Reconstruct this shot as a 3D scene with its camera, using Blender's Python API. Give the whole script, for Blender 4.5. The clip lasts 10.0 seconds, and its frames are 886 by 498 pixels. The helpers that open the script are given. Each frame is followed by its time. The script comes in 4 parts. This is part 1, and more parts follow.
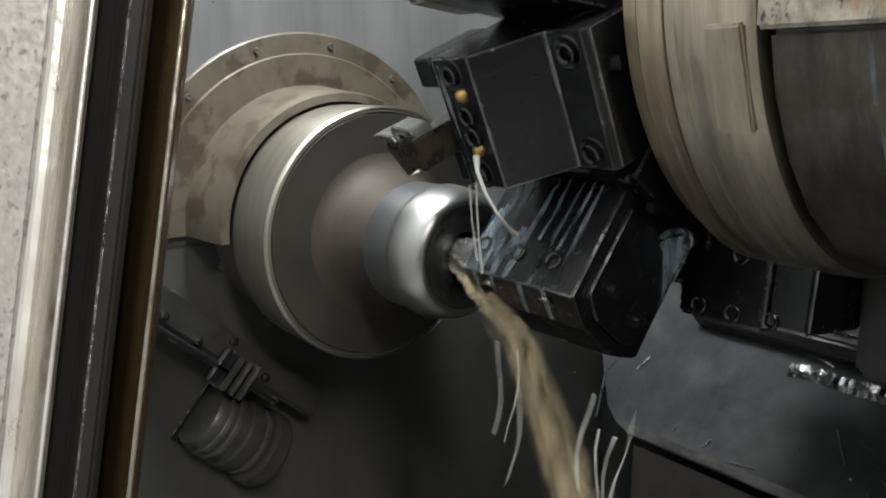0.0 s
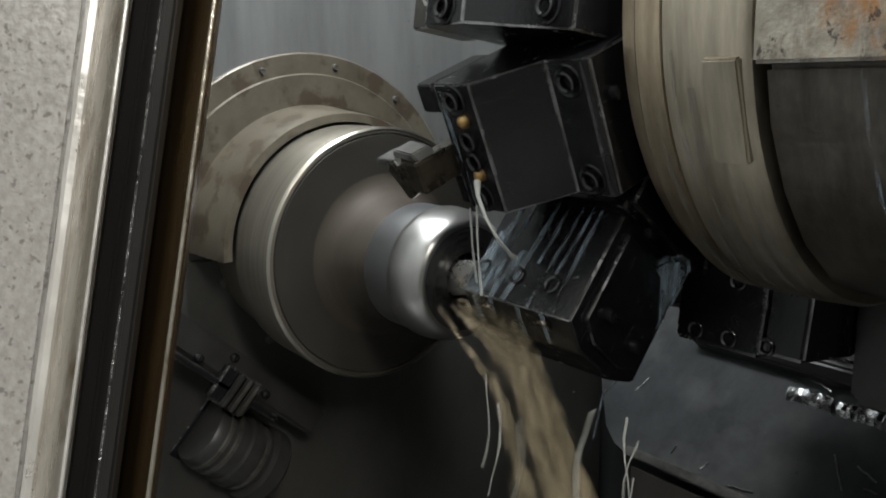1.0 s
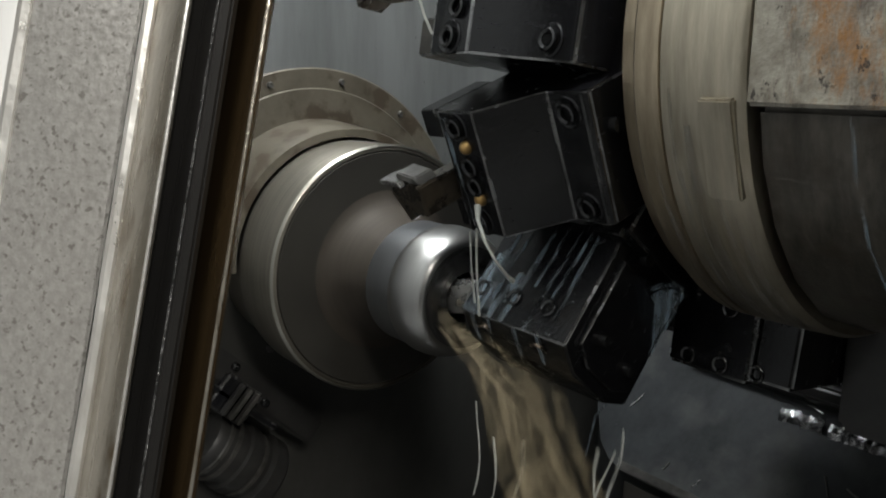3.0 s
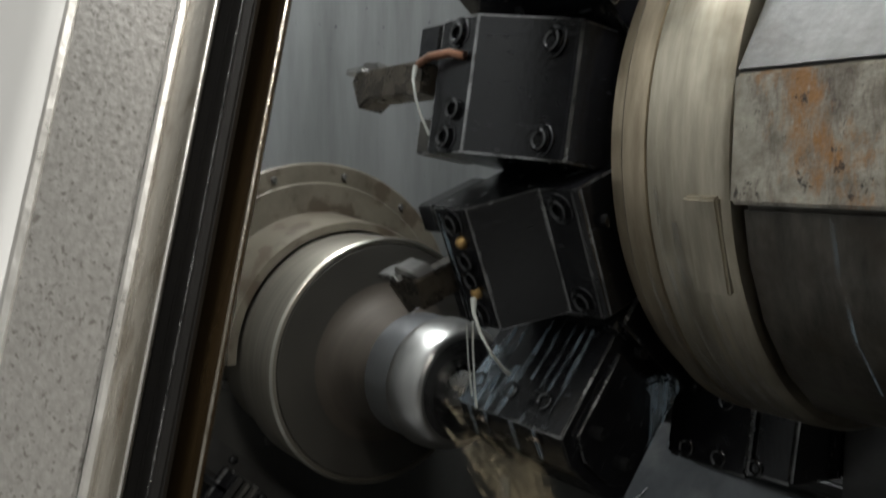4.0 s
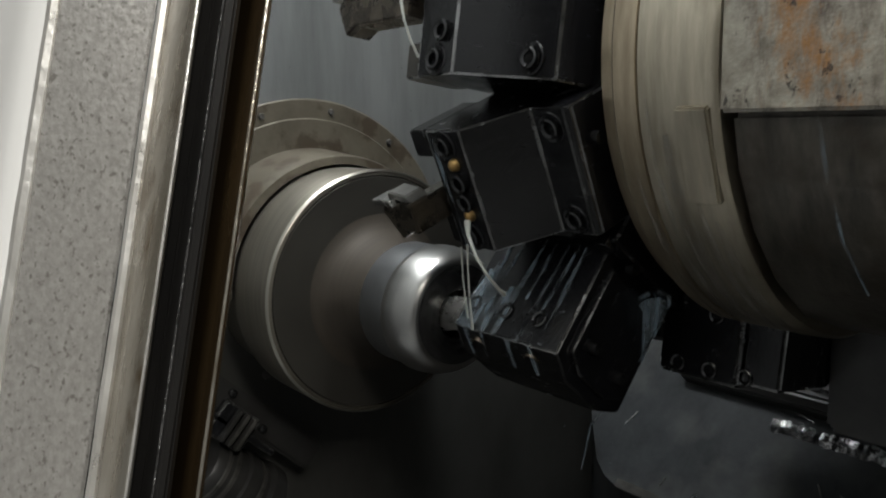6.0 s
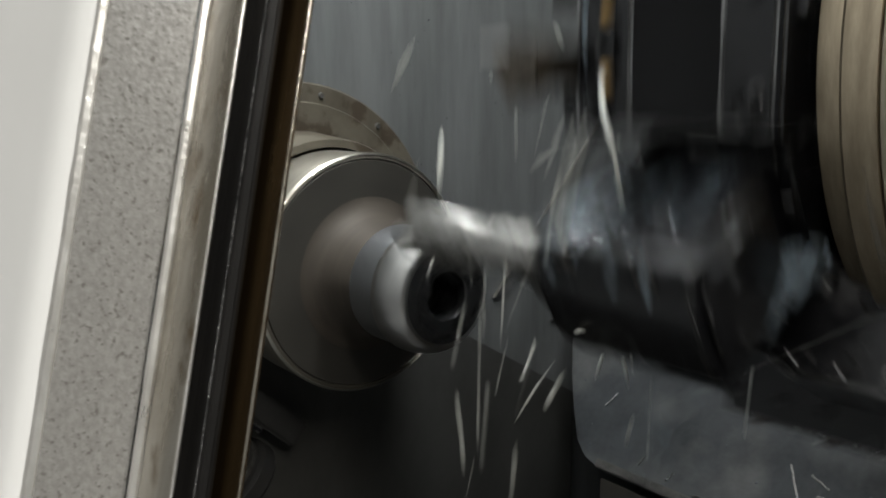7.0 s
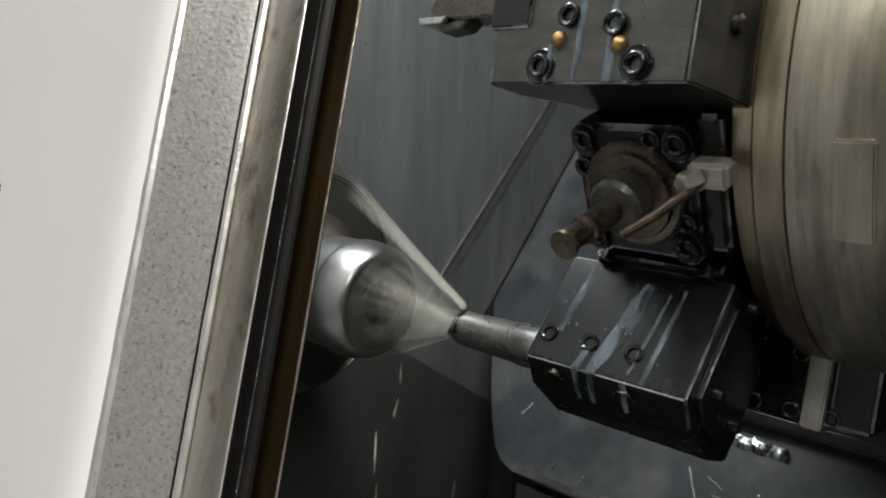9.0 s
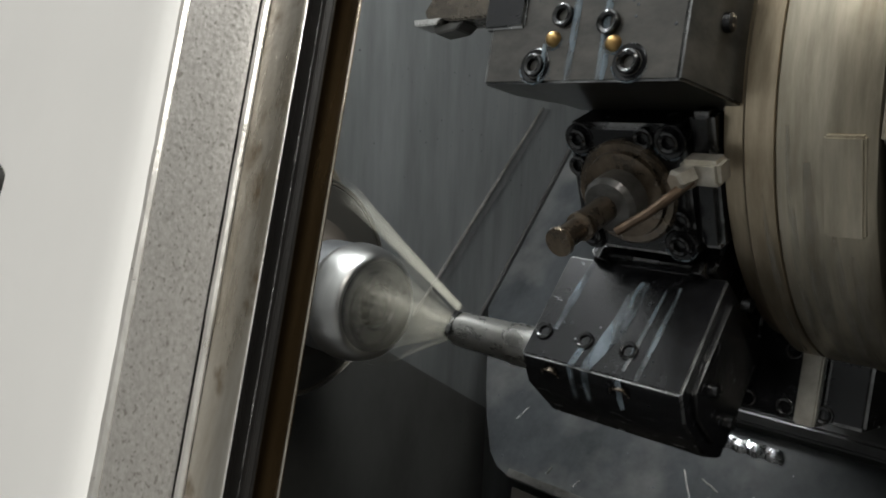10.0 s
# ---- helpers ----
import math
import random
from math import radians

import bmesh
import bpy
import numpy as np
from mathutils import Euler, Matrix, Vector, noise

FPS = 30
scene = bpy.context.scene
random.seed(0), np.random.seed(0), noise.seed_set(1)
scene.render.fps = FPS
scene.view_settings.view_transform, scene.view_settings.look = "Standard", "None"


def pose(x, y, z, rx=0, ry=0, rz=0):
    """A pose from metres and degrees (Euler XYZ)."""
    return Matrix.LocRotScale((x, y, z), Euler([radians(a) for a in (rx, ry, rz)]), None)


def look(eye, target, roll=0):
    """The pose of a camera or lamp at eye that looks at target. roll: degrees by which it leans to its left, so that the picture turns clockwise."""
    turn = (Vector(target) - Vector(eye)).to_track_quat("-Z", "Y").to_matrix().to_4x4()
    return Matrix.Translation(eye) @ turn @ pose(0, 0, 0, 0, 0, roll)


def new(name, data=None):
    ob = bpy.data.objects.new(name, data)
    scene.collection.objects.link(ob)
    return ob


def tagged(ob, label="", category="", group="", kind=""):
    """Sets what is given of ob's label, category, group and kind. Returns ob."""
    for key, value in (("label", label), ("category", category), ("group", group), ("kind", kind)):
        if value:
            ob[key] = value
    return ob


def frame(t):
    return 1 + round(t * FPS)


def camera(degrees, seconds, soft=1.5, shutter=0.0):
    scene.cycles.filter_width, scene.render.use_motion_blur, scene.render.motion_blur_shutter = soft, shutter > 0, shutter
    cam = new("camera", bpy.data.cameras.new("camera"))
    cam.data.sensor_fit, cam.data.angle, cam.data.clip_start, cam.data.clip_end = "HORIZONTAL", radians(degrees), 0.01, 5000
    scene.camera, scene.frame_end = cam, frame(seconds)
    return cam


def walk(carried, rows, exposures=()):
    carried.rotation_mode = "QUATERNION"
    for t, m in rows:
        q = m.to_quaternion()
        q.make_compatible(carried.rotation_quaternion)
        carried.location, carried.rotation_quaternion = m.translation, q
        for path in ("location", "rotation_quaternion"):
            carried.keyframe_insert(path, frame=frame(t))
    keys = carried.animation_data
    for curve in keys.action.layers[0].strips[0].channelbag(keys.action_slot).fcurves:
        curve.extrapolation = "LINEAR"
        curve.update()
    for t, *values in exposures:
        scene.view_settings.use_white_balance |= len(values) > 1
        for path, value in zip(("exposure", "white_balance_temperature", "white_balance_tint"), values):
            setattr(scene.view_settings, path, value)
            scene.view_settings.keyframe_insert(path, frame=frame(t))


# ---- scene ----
PATH = [
    (0.0, pose(0.6760, -0.4455, 0.1667, 77.25, 1.44, 51.97)),
    (0.5, pose(0.6783, -0.4462, 0.1725, 77.90, 0.86, 52.17)),
    (1.0, pose(0.6806, -0.4482, 0.1748, 78.23, 0.72, 52.23)),
    (1.5, pose(0.6837, -0.4512, 0.1787, 78.40, 0.70, 52.62)),
    (2.0, pose(0.6843, -0.4566, 0.1908, 77.91, -0.65, 52.47)),
    (3.5, pose(0.6934, -0.4536, 0.1947, 79.25, -0.73, 52.81)),
    (4.0, pose(0.6988, -0.4567, 0.1993, 84.50, -0.59, 52.80)),
    (4.5, pose(0.6990, -0.4579, 0.1951, 85.64, -0.35, 52.68)),
    (5.0, pose(0.7031, -0.4585, 0.1905, 84.73, 0.09, 52.82)),
    (5.5, pose(0.7054, -0.4625, 0.1842, 82.36, 0.74, 52.52)),
    (6.8, pose(0.7105, -0.4777, 0.1778, 80.07, 0.49, 50.53)),
    (7.2, pose(0.7160, -0.4864, 0.1841, 79.62, -0.69, 50.17)),
    (7.5, pose(0.7132, -0.4873, 0.1881, 78.92, -1.48, 48.37)),
    (8.0, pose(0.7219, -0.5019, 0.1939, 79.26, -2.46, 47.45)),
    (8.5, pose(0.7348, -0.5196, 0.1913, 80.18, -2.82, 46.14)),
    (9.0, pose(0.7419, -0.5340, 0.1837, 81.26, -2.50, 44.79)),
    (9.5, pose(0.7425, -0.5379, 0.1850, 81.26, -2.32, 44.14)),
    (10.0, pose(0.7445, -0.5395, 0.1751, 82.10, -2.32, 44.25)),
]
EXPOSURES = [(0.0, 0.80), (1.0, 0.26), (2.0, 0.06), (3.5, -0.15), (4.5, -0.33), (5.5, -0.38), (6.8, -0.08), (8.0, -0.10), (10.0, -0.10)]
cam = camera(57.5, 10.0, soft=1.9, shutter=0.8)
walk(cam, PATH, EXPOSURES)

# ---- world and light ----
world = bpy.data.worlds.new("world")
scene.world = world
world.use_nodes = True
bg = world.node_tree.nodes["Background"]
bg.inputs[0].default_value = (0.80, 0.90, 1.0, 1)
bg.inputs[1].default_value = 0.05


def lamp(name, eye, target, sx, sy, watts, colour):
    data = bpy.data.lights.new(name, "AREA")
    data.shape, data.size, data.size_y = "RECTANGLE", sx, sy
    data.energy, data.color = watts, colour
    ob = new(name, data)
    ob.matrix_world = look(eye, target)
    return ob


# tube light under the enclosure's roof, and the strip lights of the shop outside the open door
lamp("work_light_lamp", (0.30, -0.02, 0.96), (0.29, 0.02, 0.0), 1.0, 0.14, 25, (0.94, 0.98, 1.0))
lamp("shop_light_lamp", (0.9, -2.2, 2.55), (0.6, -0.5, 0.2), 2.4, 0.5, 72, (1.0, 0.98, 0.93))
lamp("shop_light_lamp", (2.9, -0.95, 2.5), (0.6, -0.45, 0.1), 0.6, 1.6, 124, (1.0, 0.97, 0.90))


# ---- materials ----
def material(name, base, rough=0.5, metal=0.0, dark=None, scale=30.0, stretch=(1, 1, 1), bump=0.0, bump_scale=200.0,
             stain=None, stain_scale=6.0, stain_at=(0.5, 0.65), rough_var=0.15, coat=0.0, spec=0.5, glow=None, alpha=1.0, transmission=0.0, space="Object", ragged=None, ragged_at=(0.36, 0.62), ragged_space="Object", fade=None):
    m = bpy.data.materials.new(name)
    m.use_nodes = True
    t = m.node_tree
    n, l = t.nodes, t.links
    p = n["Principled BSDF"]
    p.inputs["Metallic"].default_value = metal
    p.inputs["Coat Weight"].default_value = coat
    p.inputs["Coat Roughness"].default_value = 0.08
    p.inputs["Specular IOR Level"].default_value = spec
    p.inputs["Transmission Weight"].default_value = transmission
    p.inputs["Alpha"].default_value = alpha
    co = n.new("ShaderNodeTexCoord")
    mp = n.new("ShaderNodeMapping")
    mp.inputs["Scale"].default_value = stretch
    l.new(co.outputs[space], mp.inputs["Vector"])
    a = n.new("ShaderNodeTexNoise")
    a.inputs["Scale"].default_value, a.inputs["Detail"].default_value, a.inputs["Roughness"].default_value = scale, 8, 0.65
    l.new(mp.outputs[0], a.inputs["Vector"])
    mix = n.new("ShaderNodeMix")
    mix.data_type = "RGBA"
    dark = dark or tuple(c * 0.55 for c in base)
    mix.inputs["A"].default_value, mix.inputs["B"].default_value = (*dark, 1), (*base, 1)
    ramp = n.new("ShaderNodeMapRange")
    ramp.inputs["From Min"].default_value, ramp.inputs["From Max"].default_value = 0.32, 0.62
    l.new(a.outputs["Fac"], ramp.inputs["Value"])
    l.new(ramp.outputs[0], mix.inputs["Factor"])
    colour = mix.outputs["Result"]
    if stain:
        s = n.new("ShaderNodeTexNoise")
        s.inputs["Scale"].default_value, s.inputs["Detail"].default_value = stain_scale, 5
        l.new(co.outputs[space], s.inputs["Vector"])
        r2 = n.new("ShaderNodeMapRange")
        r2.inputs["From Min"].default_value, r2.inputs["From Max"].default_value = stain_at
        l.new(s.outputs["Fac"], r2.inputs["Value"])
        mx = n.new("ShaderNodeMix")
        mx.data_type = "RGBA"
        mx.inputs["B"].default_value = (*stain, 1)
        l.new(r2.outputs[0], mx.inputs["Factor"])
        l.new(colour, mx.inputs["A"])
        colour = mx.outputs["Result"]
    l.new(colour, p.inputs["Base Color"])
    rr = n.new("ShaderNodeMapRange")
    rr.inputs["To Min"].default_value, rr.inputs["To Max"].default_value = max(rough - rough_var, 0.03), min(rough + rough_var, 1)
    l.new(a.outputs["Fac"], rr.inputs["Value"])
    l.new(rr.outputs[0], p.inputs["Roughness"])
    if bump:
        b = n.new("ShaderNodeTexNoise")
        b.inputs["Scale"].default_value, b.inputs["Detail"].default_value = bump_scale, 4
        l.new(co.outputs[space], b.inputs["Vector"])
        bn = n.new("ShaderNodeBump")
        bn.inputs["Strength"].default_value, bn.inputs["Distance"].default_value = bump, 0.002
        l.new(b.outputs["Fac"], bn.inputs["Height"])
        l.new(bn.outputs[0], p.inputs["Normal"])
    if ragged:
        g = n.new("ShaderNodeTexNoise")
        g.inputs["Scale"].default_value, g.inputs["Detail"].default_value = ragged[0], 4
        gm = n.new("ShaderNodeMapping")
        gm.inputs["Scale"].default_value = ragged[1]
        l.new(co.outputs[ragged_space], gm.inputs["Vector"])
        l.new(gm.outputs[0], g.inputs["Vector"])
        gr = n.new("ShaderNodeMapRange")
        gr.inputs["From Min"].default_value, gr.inputs["From Max"].default_value, gr.inputs["To Max"].default_value = *ragged_at, alpha
        l.new(g.outputs["Fac"], gr.inputs["Value"])
        thin = gr.outputs[0]
        if fade:  # a jet that thins out along its length
            sx = n.new("ShaderNodeSeparateXYZ")
            fr = n.new("ShaderNodeMapRange")
            fr.inputs["From Min"].default_value, fr.inputs["From Max"].default_value = fade
            mu = n.new("ShaderNodeMath")
            mu.operation = "MULTIPLY"
            l.new(co.outputs["Object"], sx.inputs[0])
            l.new(sx.outputs["X"], fr.inputs["Value"])
            l.new(fr.outputs[0], mu.inputs[0])
            l.new(thin, mu.inputs[1])
            thin = mu.outputs[0]
        l.new(thin, p.inputs["Alpha"])
    if glow:
        p.inputs["Emission Color"].default_value, p.inputs["Emission Strength"].default_value = (*glow[:3], 1), glow[3]
    return m


def rusted(name):
    """Old beige paint, brown runs down it, dark pits and patches of orange rust."""
    m = material(name, (0.40, 0.37, 0.30), 0.40, 0.1, (0.20, 0.178, 0.138), 60, (1, 1, 1), 0.22, 420, coat=0.25)
    n, l = m.node_tree.nodes, m.node_tree.links
    p = n["Principled BSDF"]
    co = n.new("ShaderNodeTexCoord")
    colour = p.inputs["Base Color"].links[0].from_socket
    for tint, scale, stretch, lo, hi, seed in (((0.085, 0.060, 0.042), 22, (1, 1, 0.35), 0.47, 0.60, 0.0), ((0.30, 0.135, 0.032), 30, (1, 1, 0.5), 0.52, 0.64, 3.0), ((0.020, 0.014, 0.010), 110, (1, 1, 0.6), 0.58, 0.63, 7.0)):
        mp = n.new("ShaderNodeMapping")
        mp.inputs["Scale"].default_value, mp.inputs["Location"].default_value = stretch, (seed, seed, seed)
        a = n.new("ShaderNodeTexNoise")
        a.inputs["Scale"].default_value, a.inputs["Detail"].default_value, a.inputs["Roughness"].default_value = scale, 11, 0.76
        r = n.new("ShaderNodeMapRange")
        r.inputs["From Min"].default_value, r.inputs["From Max"].default_value, r.inputs["To Max"].default_value = lo, hi, 0.9
        x = n.new("ShaderNodeMix")
        x.data_type = "RGBA"
        x.inputs["B"].default_value = (*tint, 1)
        l.new(co.outputs["Object"], mp.inputs["Vector"])
        l.new(mp.outputs[0], a.inputs["Vector"])
        l.new(a.outputs["Fac"], r.inputs["Value"])
        l.new(r.outputs[0], x.inputs["Factor"])
        l.new(colour, x.inputs["A"])
        colour = x.outputs["Result"]
    l.new(colour, p.inputs["Base Color"])
    return m


M_black = material("black_oxide_steel", (0.010, 0.010, 0.011), 0.24, 0.0, (0.004, 0.004, 0.005), 60, (1, 1, 3), 0.08, 320, spec=0.42, rough_var=0.12)
M_worn = material("worn_grey_steel", (0.13, 0.125, 0.115), 0.38, 0.6, (0.05, 0.048, 0.043), 30, (1, 1, 2), 0.15, 260, coat=0.3)
M_screw = material("screw_steel", (0.060, 0.060, 0.060), 0.20, 0.8, (0.018, 0.018, 0.018), 120, coat=0.2)
M_bright = material("bright_steel", (0.62, 0.61, 0.58), 0.22, 1.0, (0.42, 0.41, 0.39), 60, (6, 1, 1), 0.05, 400, rough_var=0.08)
M_part = material("turned_steel", (0.50, 0.495, 0.475), 0.30, 1.0, (0.44, 0.435, 0.42), 80, (14, 1, 1), 0.0, rough_var=0.05)
M_blank = material("satin_turned_steel", (0.40, 0.41, 0.42), 0.36, 1.0, (0.33, 0.34, 0.35), 80, (14, 1, 1), 0.0, rough_var=0.05)
M_chuck = material("chuck_steel", (0.27, 0.247, 0.205), 0.44, 0.9, (0.18, 0.163, 0.134), 26, (10, 1, 1), 0.05, 200, rough_var=0.10)
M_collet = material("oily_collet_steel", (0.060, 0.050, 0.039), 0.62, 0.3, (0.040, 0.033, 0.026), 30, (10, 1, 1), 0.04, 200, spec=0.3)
M_cover = material("stained_cover_plate", (0.110, 0.096, 0.071), 0.42, 0.25, (0.072, 0.062, 0.046), 22, (1, 1, 1), 0.08, 150,
                   stain=(0.055, 0.042, 0.029), stain_scale=30, stain_at=(0.53, 0.60))
M_sheet = material("wet_sheet_metal", (0.145, 0.148, 0.144), 0.42, 0.25, (0.095, 0.098, 0.095), 6, (1, 4, 0.5), 0.06, 60, coat=0.15)
M_bed = material("bed_cover_steel", (0.034, 0.037, 0.039), 0.55, 0.0, (0.014, 0.016, 0.017), 14, (1.5, 1, 1), 0.2, 80, spec=0.25, stain=(0.075, 0.075, 0.072), stain_scale=9, stain_at=(0.50, 0.72))
M_dark = material("dark_guard", (0.035, 0.034, 0.032), 0.42, 0.2, (0.018, 0.017, 0.016), 20, (1, 1, 1), 0.15, 120, coat=0.2)
M_drum = material("oily_drum_steel", (0.54, 0.49, 0.385), 0.38, 0.9, (0.30, 0.262, 0.195), 9, (8, 1, 1), 0.03, 160,
                  stain=(0.15, 0.122, 0.082), stain_scale=8, stain_at=(0.50, 0.66), coat=0.1)
M_house = rusted("rusty_housing")
M_house_low = material("grimy_housing", (0.100, 0.090, 0.073), 0.40, 0.3, (0.028, 0.025, 0.020), 26, (2.5, 1, 0.5), 0.3, 140, stain=(0.045, 0.036, 0.026), stain_scale=30, coat=0.15)
M_white = material("white_door_paint", (0.80, 0.80, 0.79), 0.35, 0.0, (0.74, 0.74, 0.73), 3, coat=0.1)
M_grey = material("textured_grey_coat", (0.37, 0.362, 0.346), 0.34, 0.35, (0.27, 0.262, 0.248), 800, (1, 1, 0.7), 0.10, 900, stain=(0.19, 0.182, 0.168), stain_scale=850, stain_at=(0.58, 0.66), coat=0.1)
M_lip = material("bare_door_lip", (0.70, 0.68, 0.63), 0.30, 0.85, (0.42, 0.375, 0.30), 45, (1, 1, 0.06), 0.12, 400, stain=(0.24, 0.185, 0.12), stain_scale=70, stain_at=(0.58, 0.70))
M_rubber = material("black_rubber_seal", (0.012, 0.011, 0.010), 0.45, 0.0, (0.006, 0.006, 0.006), 25, (1, 1, 0.2), 0.1, 100)
M_brown = material("oily_brown_strip", (0.26, 0.175, 0.085), 0.26, 0.9, (0.07, 0.043, 0.02), 14, (1, 1, 0.08), 0.08, 100)
M_skirt = material("brownish_wet_steel", (0.045, 0.040, 0.034), 0.5, 0.1, (0.022, 0.020, 0.017), 12, (2, 1, 1), 0.15, 80)
M_brass = material("brass", (0.52, 0.33, 0.13), 0.34, 0.9, (0.30, 0.20, 0.08), 60)
M_copper = material("copper_pipe", (0.36, 0.17, 0.10), 0.30, 0.9, (0.16, 0.08, 0.05), 60, coat=0.3)
M_bar = material("wet_bar_steel", (0.50, 0.49, 0.46), 0.28, 0.95, (0.30, 0.29, 0.27), 40, (1, 1, 4), 0.06, 200)
M_pipe = material("dull_pipe", (0.24, 0.165, 0.11), 0.34, 0.85, (0.10, 0.07, 0.05), 60, coat=0.3)
M_cutter = material("oily_cutter_steel", (0.17, 0.13, 0.09), 0.28, 0.8, (0.05, 0.04, 0.03), 60, coat=0.4)
M_coolant = material("milky_coolant", (0.62, 0.63, 0.58), 0.25, 0.0, (0.50, 0.50, 0.45), 60, spec=0.6)
M_film = material("thin_coolant_film", (0.25, 0.305, 0.345), 0.16, 0.0, (0.16, 0.20, 0.23), 90, spec=0.6, alpha=0.72, ragged=(60, (2.5, 0.5, 0.5)))
M_streak = material("dried_grey_run", (0.34, 0.325, 0.29), 0.3, 0.2, (0.24, 0.228, 0.20), 60, alpha=0.42, ragged=(60, (2.5, 0.5, 0.5)))
M_swarf = material("tan_coolant_curtain", (0.50, 0.41, 0.26), 0.5, 0.0, (0.38, 0.31, 0.19), 60, (1, 1, 0.1), alpha=0.34, spec=0.2, ragged=(120, (1, 1, 0.018)), ragged_at=(0.38, 0.70))
M_chip = material("crinkled_chip", (0.75, 0.75, 0.75), 0.25, 1.0, (0.5, 0.5, 0.5), 100, bump=0.3)
M_sheet_dark = material("dark_sheet_strip", (0.11, 0.11, 0.108), 0.45, 0.25, (0.07, 0.07, 0.069), 12, (1, 5, 1), 0.1, 90)
M_wet = material("clear_drops", (0.07, 0.075, 0.08), 0.06, 0.0, (0.04, 0.045, 0.05), 200, spec=0.9, coat=0.3)
M_jet = material("milky_jet", (0.60, 0.58, 0.49), 0.6, 0.0, (0.46, 0.44, 0.36), 40, (0.3, 1, 1), alpha=0.34, spec=0.1, ragged=(60, (0.10, 1, 1)), ragged_at=(0.20, 0.62), fade=(-0.205, -0.03))
M_mist = material("coolant_mist", (0.64, 0.61, 0.50), 0.7, 0.0, (0.50, 0.47, 0.38), 30, (0.2, 1, 1), alpha=0.34, spec=0.1, ragged=(4.5, (0.2, 1, 1)), ragged_at=(0.30, 0.70), ragged_space="Normal", fade=(-0.130, -0.005))
# dark colour stands in for the shade on the wall below the chuck
M_wall_shade = material("shaded_wall", (0.056, 0.055, 0.050), 0.45, 0.1, (0.030, 0.029, 0.026), 9, (1, 1, 0.5), 0.2, 60, coat=0.05)
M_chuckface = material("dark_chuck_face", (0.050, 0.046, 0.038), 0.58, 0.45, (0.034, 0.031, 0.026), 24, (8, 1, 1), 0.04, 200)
M_tool = material("oily_tool_shank", (0.125, 0.105, 0.080), 0.28, 0.75, (0.045, 0.037, 0.029), 50, coat=0.2)
# near-white colour paints in the highlights along the door's rounded edges
M_edge_highlight = material("highlight_ridge", (0.95, 0.94, 0.91), 0.32, 0.75, (0.84, 0.82, 0.78), 300, (1, 1, 0.3), 0.10, 420)
M_glint = material("wet_seal_ridge", (0.10, 0.10, 0.10), 0.12, 0.2, (0.01, 0.01, 0.01), 500, (1, 1, 0.4), 0.8, 700)
M_drum_dark = material("brown_oily_ring", (0.50, 0.415, 0.295), 0.34, 0.85, (0.21, 0.17, 0.115), 9, (6, 1, 1), 0.05, 160, coat=0.15)
M_house_top = material("wet_grey_plate", (0.085, 0.082, 0.074), 0.50, 0.15, (0.040, 0.038, 0.033), 16, (3, 1, 1), 0.22, 120, spec=0.25, stain=(0.04, 0.034, 0.027), stain_scale=14, stain_at=(0.55, 0.7))
M_worn_black = material("worn_black_steel", (0.085, 0.078, 0.066), 0.34, 0.3, (0.030, 0.028, 0.024), 22, (1, 1, 2), 0.12, 240, coat=0.4)
# same steel as the dome, darkened to paint in its reflection of dark surroundings
M_face_dark = material("dark_reflection_face", (0.16, 0.16, 0.16), 0.28, 0.9, (0.11, 0.11, 0.11), 60)
M_bright_dull = material("dull_bright_steel", (0.62, 0.59, 0.52), 0.34, 0.75, (0.36, 0.33, 0.27), 40)
M_shop = material("shop_paint", (0.30, 0.305, 0.30), 0.7, 0.0, (0.25, 0.255, 0.25), 2)

M_floor = material("shop_concrete", (0.13, 0.13, 0.125), 0.7, 0.0, (0.09, 0.09, 0.085), 4)
M_rim = material("worn_chuck_rim", (0.46, 0.44, 0.38), 0.30, 1.0, (0.34, 0.32, 0.27), 60, (10, 1, 1), rough_var=0.08)
M_edge = material("rubbed_steel_edge", (0.30, 0.30, 0.295), 0.26, 0.9, (0.02, 0.02, 0.02), 30, rough_var=0.10)
WORN_EDGE = {M_black: M_edge, M_worn_black: M_edge}


# ---- mesh tools ----
def link(name, bm, mat, smooth=35):
    me = bpy.data.meshes.new(name)
    bmesh.ops.recalc_face_normals(bm, faces=bm.faces)
    for f in bm.faces:
        f.smooth = smooth > 0
    if smooth:
        for e in bm.edges:
            if len(e.link_faces) == 2 and e.calc_face_angle(0) > radians(smooth):
                e.smooth = False
    bm.to_mesh(me)
    bm.free()
    me.materials.append(mat)
    if mat in WORN_EDGE:
        me.materials.append(WORN_EDGE[mat])
    return new(name, me)


def part(name, bm, mat, parent=None, label="", m=None, smooth=35):
    ob = link(name, bm, mat, smooth)
    ob.parent = parent
    if m is not None:
        ob.matrix_basis = m
    if label:
        ob["label"] = label
    return ob


def again(ob, parent, m):
    """The same mesh once more under a parent."""
    o = new(ob.name.split(".")[0], ob.data)
    o.parent, o.matrix_basis = parent, m
    if "label" in ob:
        o["label"] = ob["label"]
    return o


def bevel(bm, w, seg=2, angle=30):
    es = [e for e in bm.edges if len(e.link_faces) == 2 and e.calc_face_angle(0) > radians(angle)]
    bmesh.ops.bevel(bm, geom=es, offset=w, segments=seg, affect="EDGES", clamp_overlap=True, material=1)
    return bm


